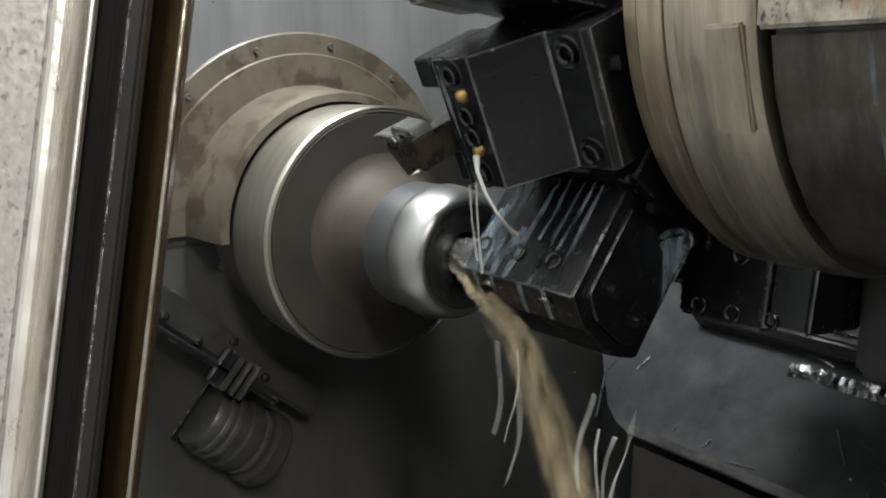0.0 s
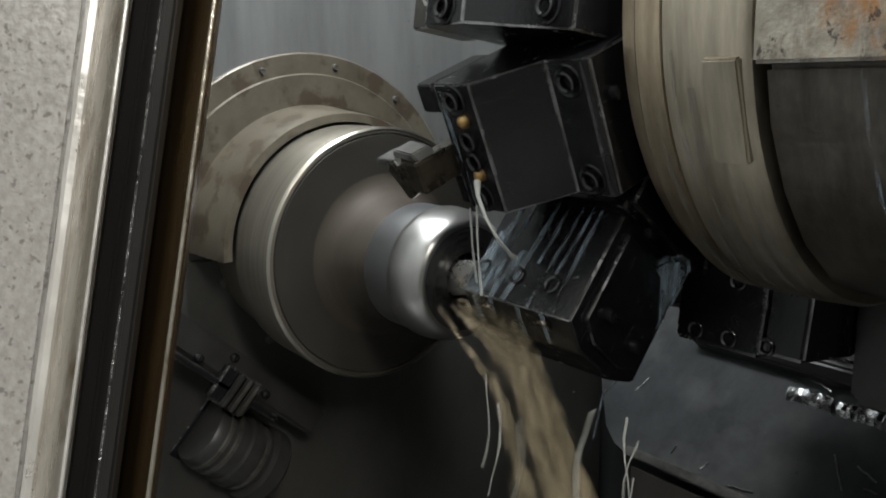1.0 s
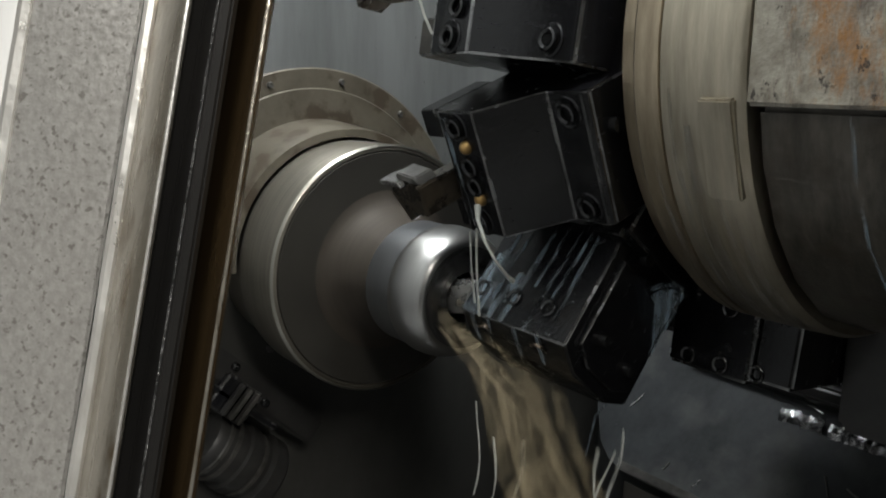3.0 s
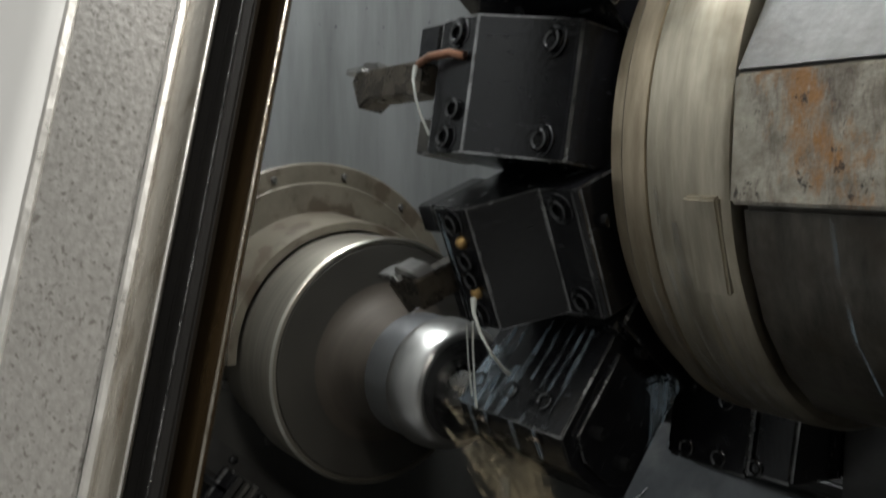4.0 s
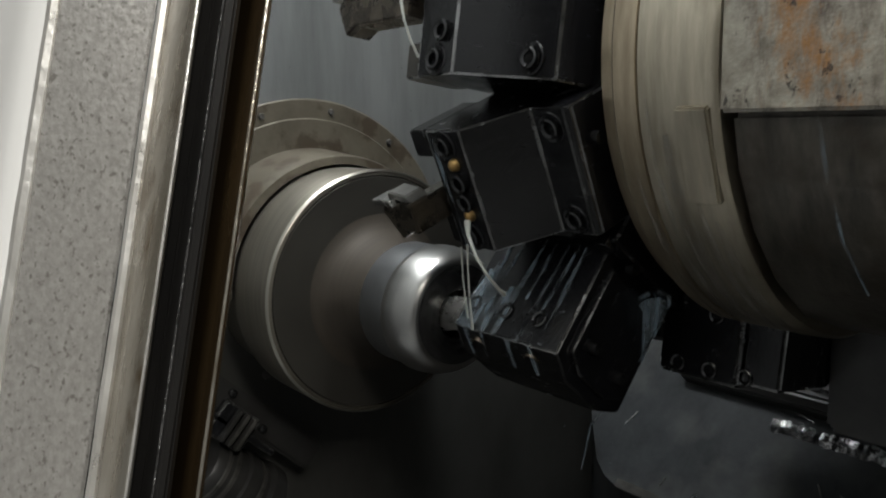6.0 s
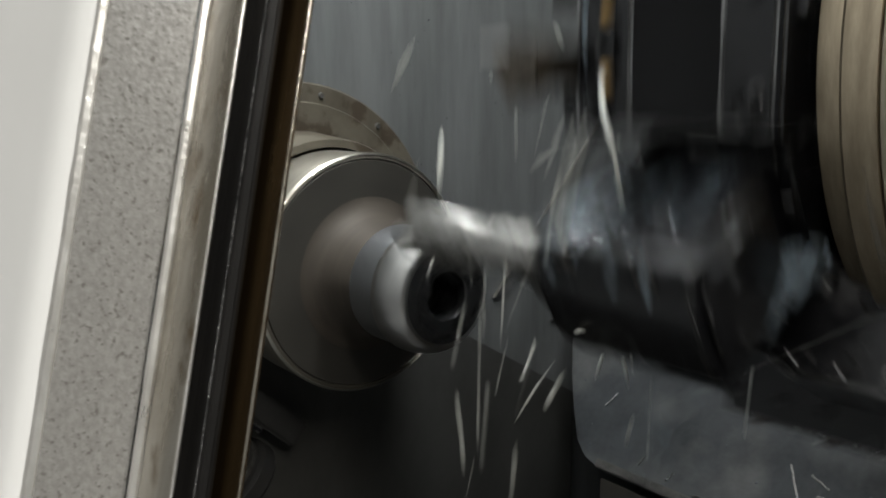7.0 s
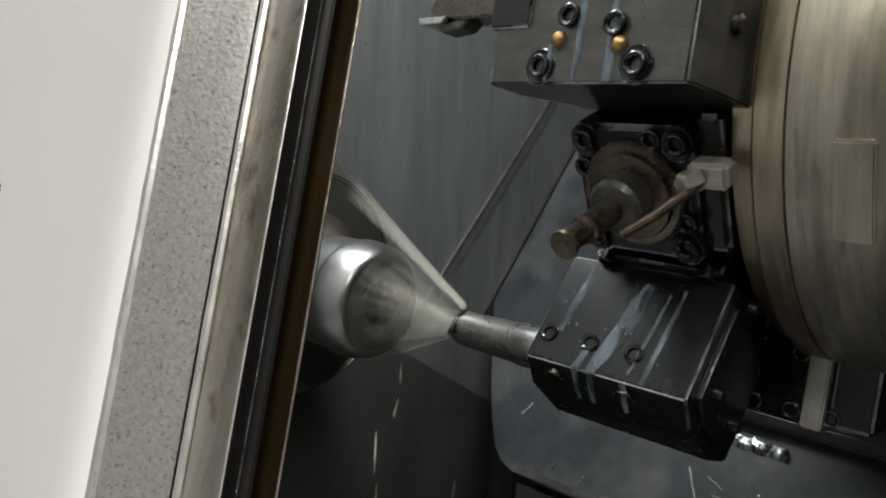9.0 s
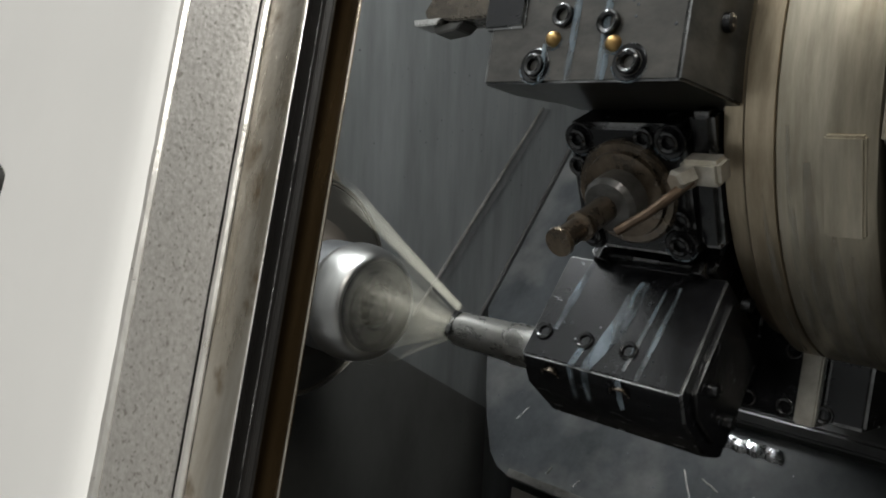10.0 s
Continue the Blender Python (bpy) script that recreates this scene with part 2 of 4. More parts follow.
def box(x0, x1, y0, y1, z0, z1, b=0.0, seg=2, bm=None):
    own = bmesh.new()
    vs = [own.verts.new((x, y, z)) for x in (x0, x1) for y in (y0, y1) for z in (z0, z1)]
    for f in ((0, 1, 3, 2), (4, 6, 7, 5), (0, 4, 5, 1), (2, 3, 7, 6), (0, 2, 6, 4), (1, 5, 7, 3)):
        own.faces.new([vs[i] for i in f])
    bmesh.ops.recalc_face_normals(own, faces=own.faces)
    if b:
        bevel(own, b, seg)
    return join(bm, own)


def join(bm, other):
    if bm is None:
        return other
    me = bpy.data.meshes.new("tmp")
    other.to_mesh(me)
    other.free()
    bm.from_mesh(me)
    bpy.data.meshes.remove(me)
    return bm


def prism(points, axis, lo, hi, b=0.0, seg=2, bm=None):
    """A polygon of (u, v) drawn out along an axis: x gives (y, z), y gives (x, z), z gives (x, y)."""
    own = bmesh.new()

    def at(u, v, h):
        return {"x": (h, u, v), "y": (u, h, v), "z": (u, v, h)}[axis]

    a = [own.verts.new(at(u, v, lo)) for u, v in points]
    c = [own.verts.new(at(u, v, hi)) for u, v in points]
    own.faces.new(a)
    own.faces.new(c[::-1])
    for i in range(len(a)):
        j = (i + 1) % len(a)
        own.faces.new((a[i], c[i], c[j], a[j]))
    bmesh.ops.recalc_face_normals(own, faces=own.faces)
    if b:
        bevel(own, b, seg)
    return join(bm, own)


def turned(profile, steps=64, bm=None, axis="x", a0=0.0, a1=360.0):
    """A profile of (along, radius) turned about an axis."""
    own = bmesh.new()
    full = abs(a1 - a0) >= 359.9
    rings = []
    for i in range(steps if full else steps + 1):
        t = radians(a0 + (a1 - a0) * i / steps)
        ring = []
        for h, r in profile:
            p = {"x": (h, r * math.cos(t), r * math.sin(t)), "y": (r * math.cos(t), h, r * math.sin(t)), "z": (r * math.cos(t), r * math.sin(t), h)}[axis]
            ring.append(own.verts.new(p))
        rings.append(ring)
    n = len(rings)
    for i in range(n if full else n - 1):
        a, c = rings[i], rings[(i + 1) % n]
        for j in range(len(profile) - 1):
            own.faces.new((a[j], a[j + 1], c[j + 1], c[j]))
    bmesh.ops.remove_doubles(own, verts=own.verts, dist=1e-6)
    bmesh.ops.recalc_face_normals(own, faces=own.faces)
    return join(bm, own)


def tube(points, radii, steps=10, bm=None, flat=1.0):
    """A round string through points, with a radius at each."""
    own = bmesh.new()
    pts = [Vector(p) for p in points]
    rings = []
    for i, p in enumerate(pts):
        d = (pts[min(i + 1, len(pts) - 1)] - pts[max(i - 1, 0)]).normalized()
        u = d.cross(Vector((0.3, 0.9, 0.2))).normalized()
        v = d.cross(u)
        r = radii[i] if hasattr(radii, "__len__") else radii
        rings.append([own.verts.new(p + u * (r * math.cos(k * math.tau / steps)) + v * (r * flat * math.sin(k * math.tau / steps))) for k in range(steps)])
    for a, c in zip(rings, rings[1:]):
        for k in range(steps):
            own.faces.new((a[k], a[(k + 1) % steps], c[(k + 1) % steps], c[k]))
    own.faces.new(rings[0])
    own.faces.new(rings[-1][::-1])
    bmesh.ops.recalc_face_normals(own, faces=own.faces)
    return join(bm, own)


def slab(name, bm, mat, label="", kind="structure", cat=""):
    return tagged(part(name, bm, mat), label, cat, kind=kind)


# ---- the enclosure ----
WALL = -0.160                      # inner face of the spindle-side wall
SLANT = math.tan(radians(51))      # slope of the bed behind


def bed_z(y):
    return -0.011 + (y - 0.599) * SLANT


def sheet_on_bed(points, thick=0.012):
    """A sheet along the slanted bed, from its outline in x and y."""
    bm = bmesh.new()
    top = [bm.verts.new((x, y, bed_z(y))) for x, y in points]
    low = [bm.verts.new((x, y + 0.777 * thick, bed_z(y) - 0.629 * thick)) for x, y in points]
    bm.faces.new(top)
    bm.faces.new(low[::-1])
    for k in range(len(top)):
        j = (k + 1) % len(top)
        bm.faces.new((top[k], low[k], low[j], top[j]))
    return bm


slab("wall_left", box(WALL - 0.02, WALL, -0.46, 1.3, -0.9, 1.0), M_sheet, "grey wet sheet-metal wall around the spindle nose")
slab("bed_cover", sheet_on_bed([(1.9, 0.352), (1.9, 1.3), (WALL, 1.3), (WALL, 0.520), (-0.115, 0.470), (-0.075, 0.425), (-0.045, 0.396), (-0.012, 0.368), (0.012, 0.357), (0.040, 0.352)]), M_bed,
     "slanted grey steel cover over the bed ways")
slab("wall_back", box(WALL - 0.02, 1.9, 1.3, 1.32, -0.9, 1.0), M_sheet, "grey sheet-metal wall behind the bed")
slab("wall_right", box(1.9, 1.92, -0.46, 1.32, -0.9, 1.0), M_sheet, "grey sheet-metal wall closing the enclosure")
slab("ceiling", box(WALL - 0.02, 1.92, -0.40, 1.32, 1.0, 1.02), M_sheet, "grey sheet-metal roof of the enclosure")
slab("floor", box(WALL - 0.02, 1.92, -0.46, 1.32, -0.92, -0.90), M_dark, "dark wet chip tray under the bed")
slab("front_apron", box(WALL - 0.02, 1.92, -0.50, -0.46, -0.95, -0.42, 0.004), M_white, "white painted front panel below the door opening")
# two unseen panels, added to keep the shop lamps off the interior
slab("light_block_top", prism([(-0.315, 0.60), (-0.295, 0.60), (-0.22, 1.02), (-0.24, 1.02)], "x", WALL - 0.02, 1.92), M_white, "unseen white panel added above the door opening to block shop light")
slab("light_block_right", box(1.20, 1.92, -0.50, -0.46, -0.42, 0.60, 0.004), M_white, "unseen white panel added beside the door opening to block shop light")
# thin overlay that paints the shade under the spindle onto the wall
slab("wall_shade", prism([(-0.46, -0.012), (0.10, -0.012), (0.17, -0.090), (0.52, -0.300), (0.52, -0.88), (-0.46, -0.88)], "x", WALL, WALL + 0.008, 0.002), M_wall_shade, "dark overlay on the wall under the spindle, shade put into its colour")
slab("bed_skirt", prism([(0.3530, -0.330), (0.3590, -0.332), (0.3450, -0.88), (0.3390, -0.88)], "x", 0.045, 1.9), M_skirt, "dark brownish steel skirt below the bed cover")
slab("shop_floor", box(-3, 5, -4.5, 3, -1.12, -1.10), M_floor, "grey concrete workshop floor")
slab("shop_ceiling", box(-3, 5, -4.5, 3, 2.7, 2.72), M_shop, "pale painted workshop ceiling")
slab("shop_wall_front", box(-3, 5, -4.52, -4.5, -1.1, 2.7), M_shop, "pale painted workshop wall")
slab("shop_wall_back", box(-3, 5, 3.0, 3.02, -1.1, 2.7), M_shop, "pale painted workshop wall")
slab("shop_wall_left", box(-3.02, -3, -4.5, 3, -1.1, 2.7), M_shop, "pale painted workshop wall")
slab("shop_wall_right", box(5, 5.02, -4.5, 3, -1.1, 2.7), M_shop, "pale painted workshop wall")

# ---- the sliding door, open, seen at its edge ----
LEAN = (-0.084, 0.250)              # how far the door leans over per metre of height


def leaning(points, lo, hi, b=0.0, seg=2):
    bm = prism(points, "z", lo, hi, b, seg)
    for v in bm.verts:
        v.co.x += LEAN[0] * v.co.z
        v.co.y += LEAN[1] * v.co.z
    return bm


def ridge(x, y, r):
    """A slightly wavy round ridge that runs up the leaning door."""
    bm, prev, r2 = bmesh.new(), None, random.Random(5)
    for i in range(235):
        z = -0.55 + 1.17 * i / 234
        q = r * r2.uniform(0.93, 1.07)
        row = [bm.verts.new((x + q * math.cos(k * math.tau / 8) + LEAN[0] * z, y + q * math.sin(k * math.tau / 8) + LEAN[1] * z, z)) for k in range(8)]
        if prev:
            for k in range(8):
                bm.faces.new((prev[k], prev[(k + 1) % 8], row[(k + 1) % 8], row[k]))
        prev = row
    return bm


door = tagged(new("sliding_door"), "white sliding machine door, open, with a grey edge and oily seal", "door")
part("panel", leaning([(-0.60, -0.4785), (0.5290, -0.4785), (0.5370, -0.4780), (0.5405, -0.4768), (0.5426, -0.4748), (0.5350, -0.4680), (-0.60, -0.4680)], -0.55, 0.62), M_white, door)
part("edge_channel", leaning([(0.5434, -0.4740), (0.5446, -0.4732), (0.5552, -0.4592), (0.5558, -0.4580), (0.550, -0.4560), (0.530, -0.4560), (0.530, -0.4675), (0.5355, -0.4675)], -0.55, 0.62, 0.0006), M_grey, door, "textured grey coated edge")
part("lip", leaning([(0.5586, -0.4550), (0.5588, -0.4562), (0.5600, -0.4568), (0.5786, -0.4592), (0.5797, -0.4586), (0.5790, -0.4576), (0.565, -0.4552)], -0.55, 0.62, 0.0003), M_lip, door, "bare worn metal lip")
part("seal", leaning([(0.550, -0.4556), (0.5640, -0.4550), (0.5775, -0.4570), (0.5765, -0.4545), (0.5800, -0.4538), (0.5830, -0.4546), (0.5850, -0.4537), (0.5845, -0.4524), (0.550, -0.4490)], -0.55, 0.62, 0.0004), M_rubber, door, "black rubber seal")
part("wiper_strip", leaning([(0.560, -0.4484), (0.5800, -0.4502), (0.5860, -0.4500), (0.5905, -0.4507), (0.5930, -0.4518), (0.5936, -0.4512), (0.5910, -0.4496), (0.5860, -0.4488), (0.5800, -0.4490), (0.560, -0.4470)], -0.55, 0.62, 0.0002), M_brown, door, "brown oily metal strip")
part("bead", ridge(0.5575, -0.4570, 0.0013), M_edge_highlight, door, "worn ridge with the edge highlight put into its pale colour")
part("bead", ridge(0.5428, -0.4738, 0.0017), M_edge_highlight, door, "worn ridge with the edge highlight put into its pale colour")
part("seal_ridge", ridge(0.5798, -0.4538, 0.0003), M_glint, door, "wet ridge of the seal")
part("lip_edge", ridge(0.5796, -0.4585, 0.0003), M_edge_highlight, door, "worn lip edge with its glint put into the pale colour")
part("strip_edge", ridge(0.5933, -0.4516, 0.0003), M_lip, door, "bright worn strip edge")

# ---- spindle: cover, chuck and workpiece ----
cover = tagged(new("spindle_cover"), "stained round cover plate bolted round the spindle", "cover")
part("plate", turned([(WALL, 0.05), (WALL, 0.207), (-0.151, 0.2078), (-0.149, 0.206), (-0.149, 0.185), (-0.1465, 0.1835), (-0.1465, 0.05)], 96, a0=-12, a1=180), M_cover, cover)
part("collar", turned([(-0.1465, 0.150), (-0.080, 0.144), (-0.074, 0.142), (-0.073, 0.1335), (-0.1465, 0.1335)], 96, a0=-12, a1=180), M_cover, cover, "stained guard collar, open below")

chuck = tagged(new("chuck"), "steel collet chuck with a bright worn rim, spinning", "chuck")
part("body", turned([(-0.16, 0.05), (-0.16, 0.118), (-0.080, 0.118), (-0.073, 0.1300), (-0.004, 0.1305), (-0.001, 0.1285), (0.0, 0.125), (-0.002, 0.124), (-0.002, 0.05)], 128), M_chuck, chuck)
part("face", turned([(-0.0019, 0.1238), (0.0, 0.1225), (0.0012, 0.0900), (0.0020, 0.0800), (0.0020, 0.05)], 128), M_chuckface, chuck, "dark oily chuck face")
part("rim", turned([(-0.0022, 0.1307), (-0.0005, 0.1296), (0.0003, 0.1282), (-0.0006, 0.1278), (-0.0022, 0.1300)], 128), M_rim, chuck, "bright worn edge")
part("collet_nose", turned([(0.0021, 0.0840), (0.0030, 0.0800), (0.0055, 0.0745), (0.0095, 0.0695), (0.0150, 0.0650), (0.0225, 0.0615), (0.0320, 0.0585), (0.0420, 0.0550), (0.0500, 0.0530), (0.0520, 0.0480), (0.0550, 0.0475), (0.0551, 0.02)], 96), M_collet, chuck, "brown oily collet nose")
work = tagged(new("workpiece"), "bright turned steel workpiece with a domed end and a bored hole", "workpiece")
dome = [(0.1000 + 0.0350 * math.sin(radians(a)), 0.0475 + 0.0150 * math.cos(radians(a))) for a in range(0, 91, 6)]
part("blank", turned([(0.0552, 0.0), (0.0552, 0.0588), (0.0566, 0.0603), (0.0934, 0.0603)], 128), M_blank, work, "satin turned steel cylinder")
part("dome", turned([(0.0934, 0.0603), (0.0937, 0.0606), (0.0960, 0.0616)] + dome, 128), M_part, work, "bright domed end")
part("bored_face", turned([(0.1350, 0.0475), (0.1354, 0.0460), (0.1354, 0.0245), (0.1345, 0.0235), (0.085, 0.0235), (0.078, 0.0)], 96), M_face_dark, work, "faced end with a bored hole, its dark reflection put into the colour")

# ---- turret ----
TY, TZ = 0.1777, 0.2218            # turret axis
TX = 0.2567                        # middle of the tool stations while drilling
BASE = -21.3                       # angle of the station that faces the door

turret = tagged(new("turret"), "twelve-station black tool turret with wet tool holders", "turret")


def seat_at(k):
    return pose(0, 0, 0, -(BASE + 30 * k), 0, 0)


# in a holder's space x runs along the spindle, -y outwards from the turret's axis, z round it
part("disc", prism([(0.182 / math.cos(radians(15)) * math.cos(radians(BASE + 15 + 30 * k)), -0.182 / math.cos(radians(15)) * math.sin(radians(BASE + 15 + 30 * k))) for k in range(12)],
     "x", -0.050, 0.062, 0.003), M_black, turret)
part("hub", turned([(-0.075, 0.0), (-0.075, 0.085), (-0.070, 0.09), (-0.05, 0.09)], 48), M_black, turret)

S_bolt = link("socket_bolt", turned([(0.0, 0.0), (-0.004, 0.0), (-0.004, 0.0032), (0.0035, 0.0045), (0.0045, 0.0065), (0.0038, 0.0078), (-0.006, 0.0078)], 20, axis="y"), M_screw)
for v in S_bolt.data.vertices:
    v.co.y = -v.co.y
S_pocket = link("bolt_pocket", turned([(0.0004, 0.0122), (0.0012, 0.0112), (0.0004, 0.0085), (0.0, 0.0085)], 24, axis="y"), M_black)
for v in S_pocket.data.vertices:
    v.co.y = -v.co.y
S_ball = link("nozzle_ball", turned([(0.0055 * math.cos(radians(a)), max(0.0055 * math.sin(radians(a)), 0.0)) for a in range(0, 181, 15)], 16, axis="y"), M_brass)
S_grub = link("set_screw", turned([(0.0, 0.0), (-0.003, 0.0), (-0.002, 0.0035), (0.0015, 0.0045), (0.0022, 0.0062), (0.0015, 0.0072), (-0.004, 0.0072)], 18, axis="z"), M_screw)


def bolts(parent, spots, pocket=True):
    for x, r, w in spots:
        again(S_bolt, parent, pose(x, -r, w))
        if pocket:
            again(S_pocket, parent, pose(x, -r, w))


def insert_tool(parent, x, r, w, flip=1, root=0.0):
    """A square turning tool that points to the chuck, with a clamped insert."""
    bm = box(x - 0.060, x + 0.02 - root - root * 0.6, -r - 0.0125, -r + 0.0125 + root * 0.6, w - 0.0125, w + 0.0125, 0.0012)
    prism([(x - 0.055, w - 0.012 * flip), (x - 0.055, w + 0.012 * flip), (x - 0.082, w + 0.010 * flip), (x - 0.086, w + 0.004 * flip), (x - 0.070, w - 0.020 * flip)], "y", -r - 0.012, -r + 0.012, 0.001, bm=bm)
    part("tool_shank", bm, M_tool, parent, "oily grey tool shank", smooth=0)
    part("insert", prism([(x - 0.064, w + 0.0105 * flip), (x - 0.094, w + 0.0105 * flip), (x - 0.092, w + 0.0155 * flip), (x - 0.068, w + 0.0155 * flip)], "y", -r - 0.015, -r + 0.006, 0.0008), M_bright, parent, "bright cutting insert")
    part("clamp", prism([(x - 0.060, w + 0.0125 * flip), (x - 0.078, w + 0.0158 * flip), (x - 0.074, w + 0.021 * flip), (x - 0.052, w + 0.0185 * flip), (x - 0.046, w + 0.0125 * flip)], "y", -r - 0.009, -r + 0.009, 0.001), M_worn, parent)


def turning_holder(k, style):
    """A stepped holder for turning tools."""
    if style == "wedge":
        profile = [(0.056, -0.180), (0.056, -0.221), (0.052, -0.2255), (0.020, -0.2255), (-0.015, -0.267), (-0.055, -0.267), (-0.058, -0.264), (-0.058, -0.180)]
    elif style == "step":
        profile = [(0.048, -0.180), (0.044, -0.2215), (0.041, -0.2255), (-0.016, -0.267), (-0.058, -0.267), (-0.062, -0.263), (-0.062, -0.180)]
    else:
        profile = [(0.079, -0.192), (0.074, -0.268), (0.071, -0.273), (-0.080, -0.273), (-0.083, -0.270), (-0.083, -0.235), (-0.060, -0.200), (-0.060, -0.180), (0.060, -0.180)]
    bm = prism(profile, "z", -0.050, 0.051, 0.0016)
    h = part("tool_holder", bm, M_worn_black if style == "plate" else M_black, turret, "black oily turning tool holder", seat_at(k))
    if style == "wedge":
        part("tool_block", box(-0.078, -0.0585, -0.266, -0.205, 0.028, 0.0505, 0.0015), M_black, h)
        part("tool_block", box(-0.072, -0.0585, -0.262, -0.205, -0.050, -0.024, 0.0015), M_black, h)
        bolts(h, [(0.037, 0.2255, 0.036), (0.037, 0.2255, -0.037), (-0.0365, 0.267, 0.0385), (-0.0365, 0.267, -0.0385)])
        bolts(h, [(-0.031, 0.267, 0.008), (-0.031, 0.267, -0.008)], False)
        for w in (0.023, -0.019):
            again(S_ball, h, pose(-0.031, -0.267, w))
        part("bolt", turned([(0.0, 0.0), (0.005, 0.0), (0.006, 0.002), (0.0055, 0.0055), (0.0, 0.006)], 14), M_screw, h, m=pose(0.056, -0.205, 0.020))
        insert_tool(h, -0.014, 0.288, -0.010, 1, 0.040)
    elif style == "step":
        part("tool_block", box(-0.088, -0.0625, -0.266, -0.205, 0.018, 0.050, 0.0015), M_black, h)
        part("tool_block", box(-0.090, -0.0625, -0.255, -0.205, -0.0485, -0.020, 0.0015), M_worn_black, h)
        bolts(h, [(0.030, 0.2338, 0.034), (0.030, 0.2338, -0.036)])
        bolts(h, [(-0.0365, 0.267, 0.0385), (-0.0365, 0.267, -0.0385)])
        bolts(h, [(-0.030, 0.267, -0.018)], False)
        part("coolant_pipe", tube([(-0.022, -0.270, 0.020), (-0.034, -0.275, 0.022), (-0.056, -0.277, 0.021), (-0.070, -0.276, 0.017)], 0.0034), M_copper, h, "short copper coolant pipe")
        insert_tool(h, -0.086, 0.262, 0.008, 1)
    else:
        part("tool_block", box(-0.086, -0.050, -0.276, -0.236, -0.012, 0.050, 0.002), M_black, h)
        bolts(h, [(-0.0365, 0.273, -0.0385), (0.0365, 0.273, -0.0385), (-0.0365, 0.273, 0.0385), (0.0365, 0.273, 0.0385)])
        bolts(h, [(-0.018, 0.273, -0.006), (0.018, 0.273, -0.013)], False)
        for x, w in ((-0.024, -0.021), (0.023, -0.026)):
            again(S_ball, h, pose(x, -0.273, w))
        for x, w in ((0.0745, -0.006), (0.0745, 0.016)):
            part("bolt", turned([(0.0, 0.0), (0.004, 0.0), (0.005, 0.003), (0.004, 0.006), (0.0, 0.0065)], 14), M_screw, h, m=pose(x + 0.002, -0.235, w))
        insert_tool(h, -0.070, 0.258, 0.012, -1)
    return h


def bar_holder(k, boss=0.066):
    """A long block that holds a drill or a boring bar on the spindle's axis."""
    base = box(-0.052, 0.054, -0.212, -0.180, -0.050, 0.050, 0.002)
    bm = prism([(-0.212, -0.052), (-0.212, 0.041), (-0.306, 0.041), (-0.319, 0.017), (-0.321, -0.030), (-0.311, -0.055), (-0.225, -0.055)], "x", -0.076, boss - 0.004, 0.0016, bm=base)
    h = part("bar_holder", bm, M_black, turret, "black wet drill and boring bar holder", seat_at(k))
    part("end_plate", prism([(-0.235, -0.046), (-0.226, 0.030), (-0.298, 0.030), (-0.309, 0.012), (-0.311, -0.027), (-0.302, -0.046)], "x", boss - 0.0045, boss, 0.0012), M_black, h)
    for x in (-0.064, -0.026, 0.012):
        again(S_grub, h, pose(x, -0.2835, 0.0412))
    tilt = 90 + math.degrees(math.atan2(0.013, 0.024))
    for x in (-0.050, 0.012):
        part("screw_hole", turned([(0.0, 0.0085), (0.0008, 0.0080), (0.0008, 0.0068), (-0.004, 0.0060), (-0.004, 0.0)], 18, axis="z"), M_cutter, h, m=pose(x, -0.3127, 0.029, tilt - 28.5, 0, 0))
    bolts(h, [(-0.041, 0.2122, 0.0445), (0.041, 0.2122, 0.0445), (0.041, 0.2122, -0.0445)], False)
    for r, w in ((0.285, 0.012), (0.290, -0.030), (0.215, 0.014)):
        part("bolt", turned([(0.0, 0.0), (0.006, 0.0), (0.007, 0.002), (0.0065, 0.005), (0.0, 0.0055)], 14), M_screw, h, m=pose(boss, -r, w))
    return h


def side_block(k, bright=False):
    """A plain block holder set towards the housing."""
    bm = box(-0.052, 0.054, -0.212, -0.180, -0.050, 0.050, 0.002)
    h = part("block_holder", bm, M_black, turret, "black oily block holder", seat_at(k))
    part("block", box(0.030, 0.105, -0.266, -0.190, -0.046, 0.045, 0.003), M_black, h)
    part("end_block", box(0.1055, 0.138, -0.262, -0.190, -0.046, 0.040, 0.003), M_black, h)
    for x in (0.050, 0.080, 0.108):
        again(S_grub, h, pose(x, -0.256, 0.0452 if x < 0.105 else 0.0402))
    again(S_grub, h, pose(0.081, -0.2105, 0.0452))
    if bright:
        part("gib", box(0.088, 0.104, -0.2670, -0.200, -0.030, 0.0468, 0.0015), M_bright_dull, h, "bright bare steel gib")
    return h


def empty_collet(h):
    """A round brown flange with an open collet pocket on a holder's outer face."""
    out = pose(0, 0, 0, 0, 0, 180)
    part("plate", box(-0.046, 0.0295, -0.2200, -0.2125, -0.047, 0.047, 0.003), M_worn, h, "worn beige plate")
    part("flange", turned([(0.2202, 0.0), (0.2202, 0.038), (0.226, 0.038), (0.228, 0.036), (0.228, 0.030), (0.2285, 0.0)], 40, axis="y"), M_cutter, h, "brown oily round flange", out)
    part("collet_nose", turned([(0.2286, 0.029), (0.242, 0.029), (0.246, 0.026), (0.246, 0.019), (0.230, 0.016), (0.230, 0.0)], 32, axis="y"), M_black, h, "dark open collet nose", out)


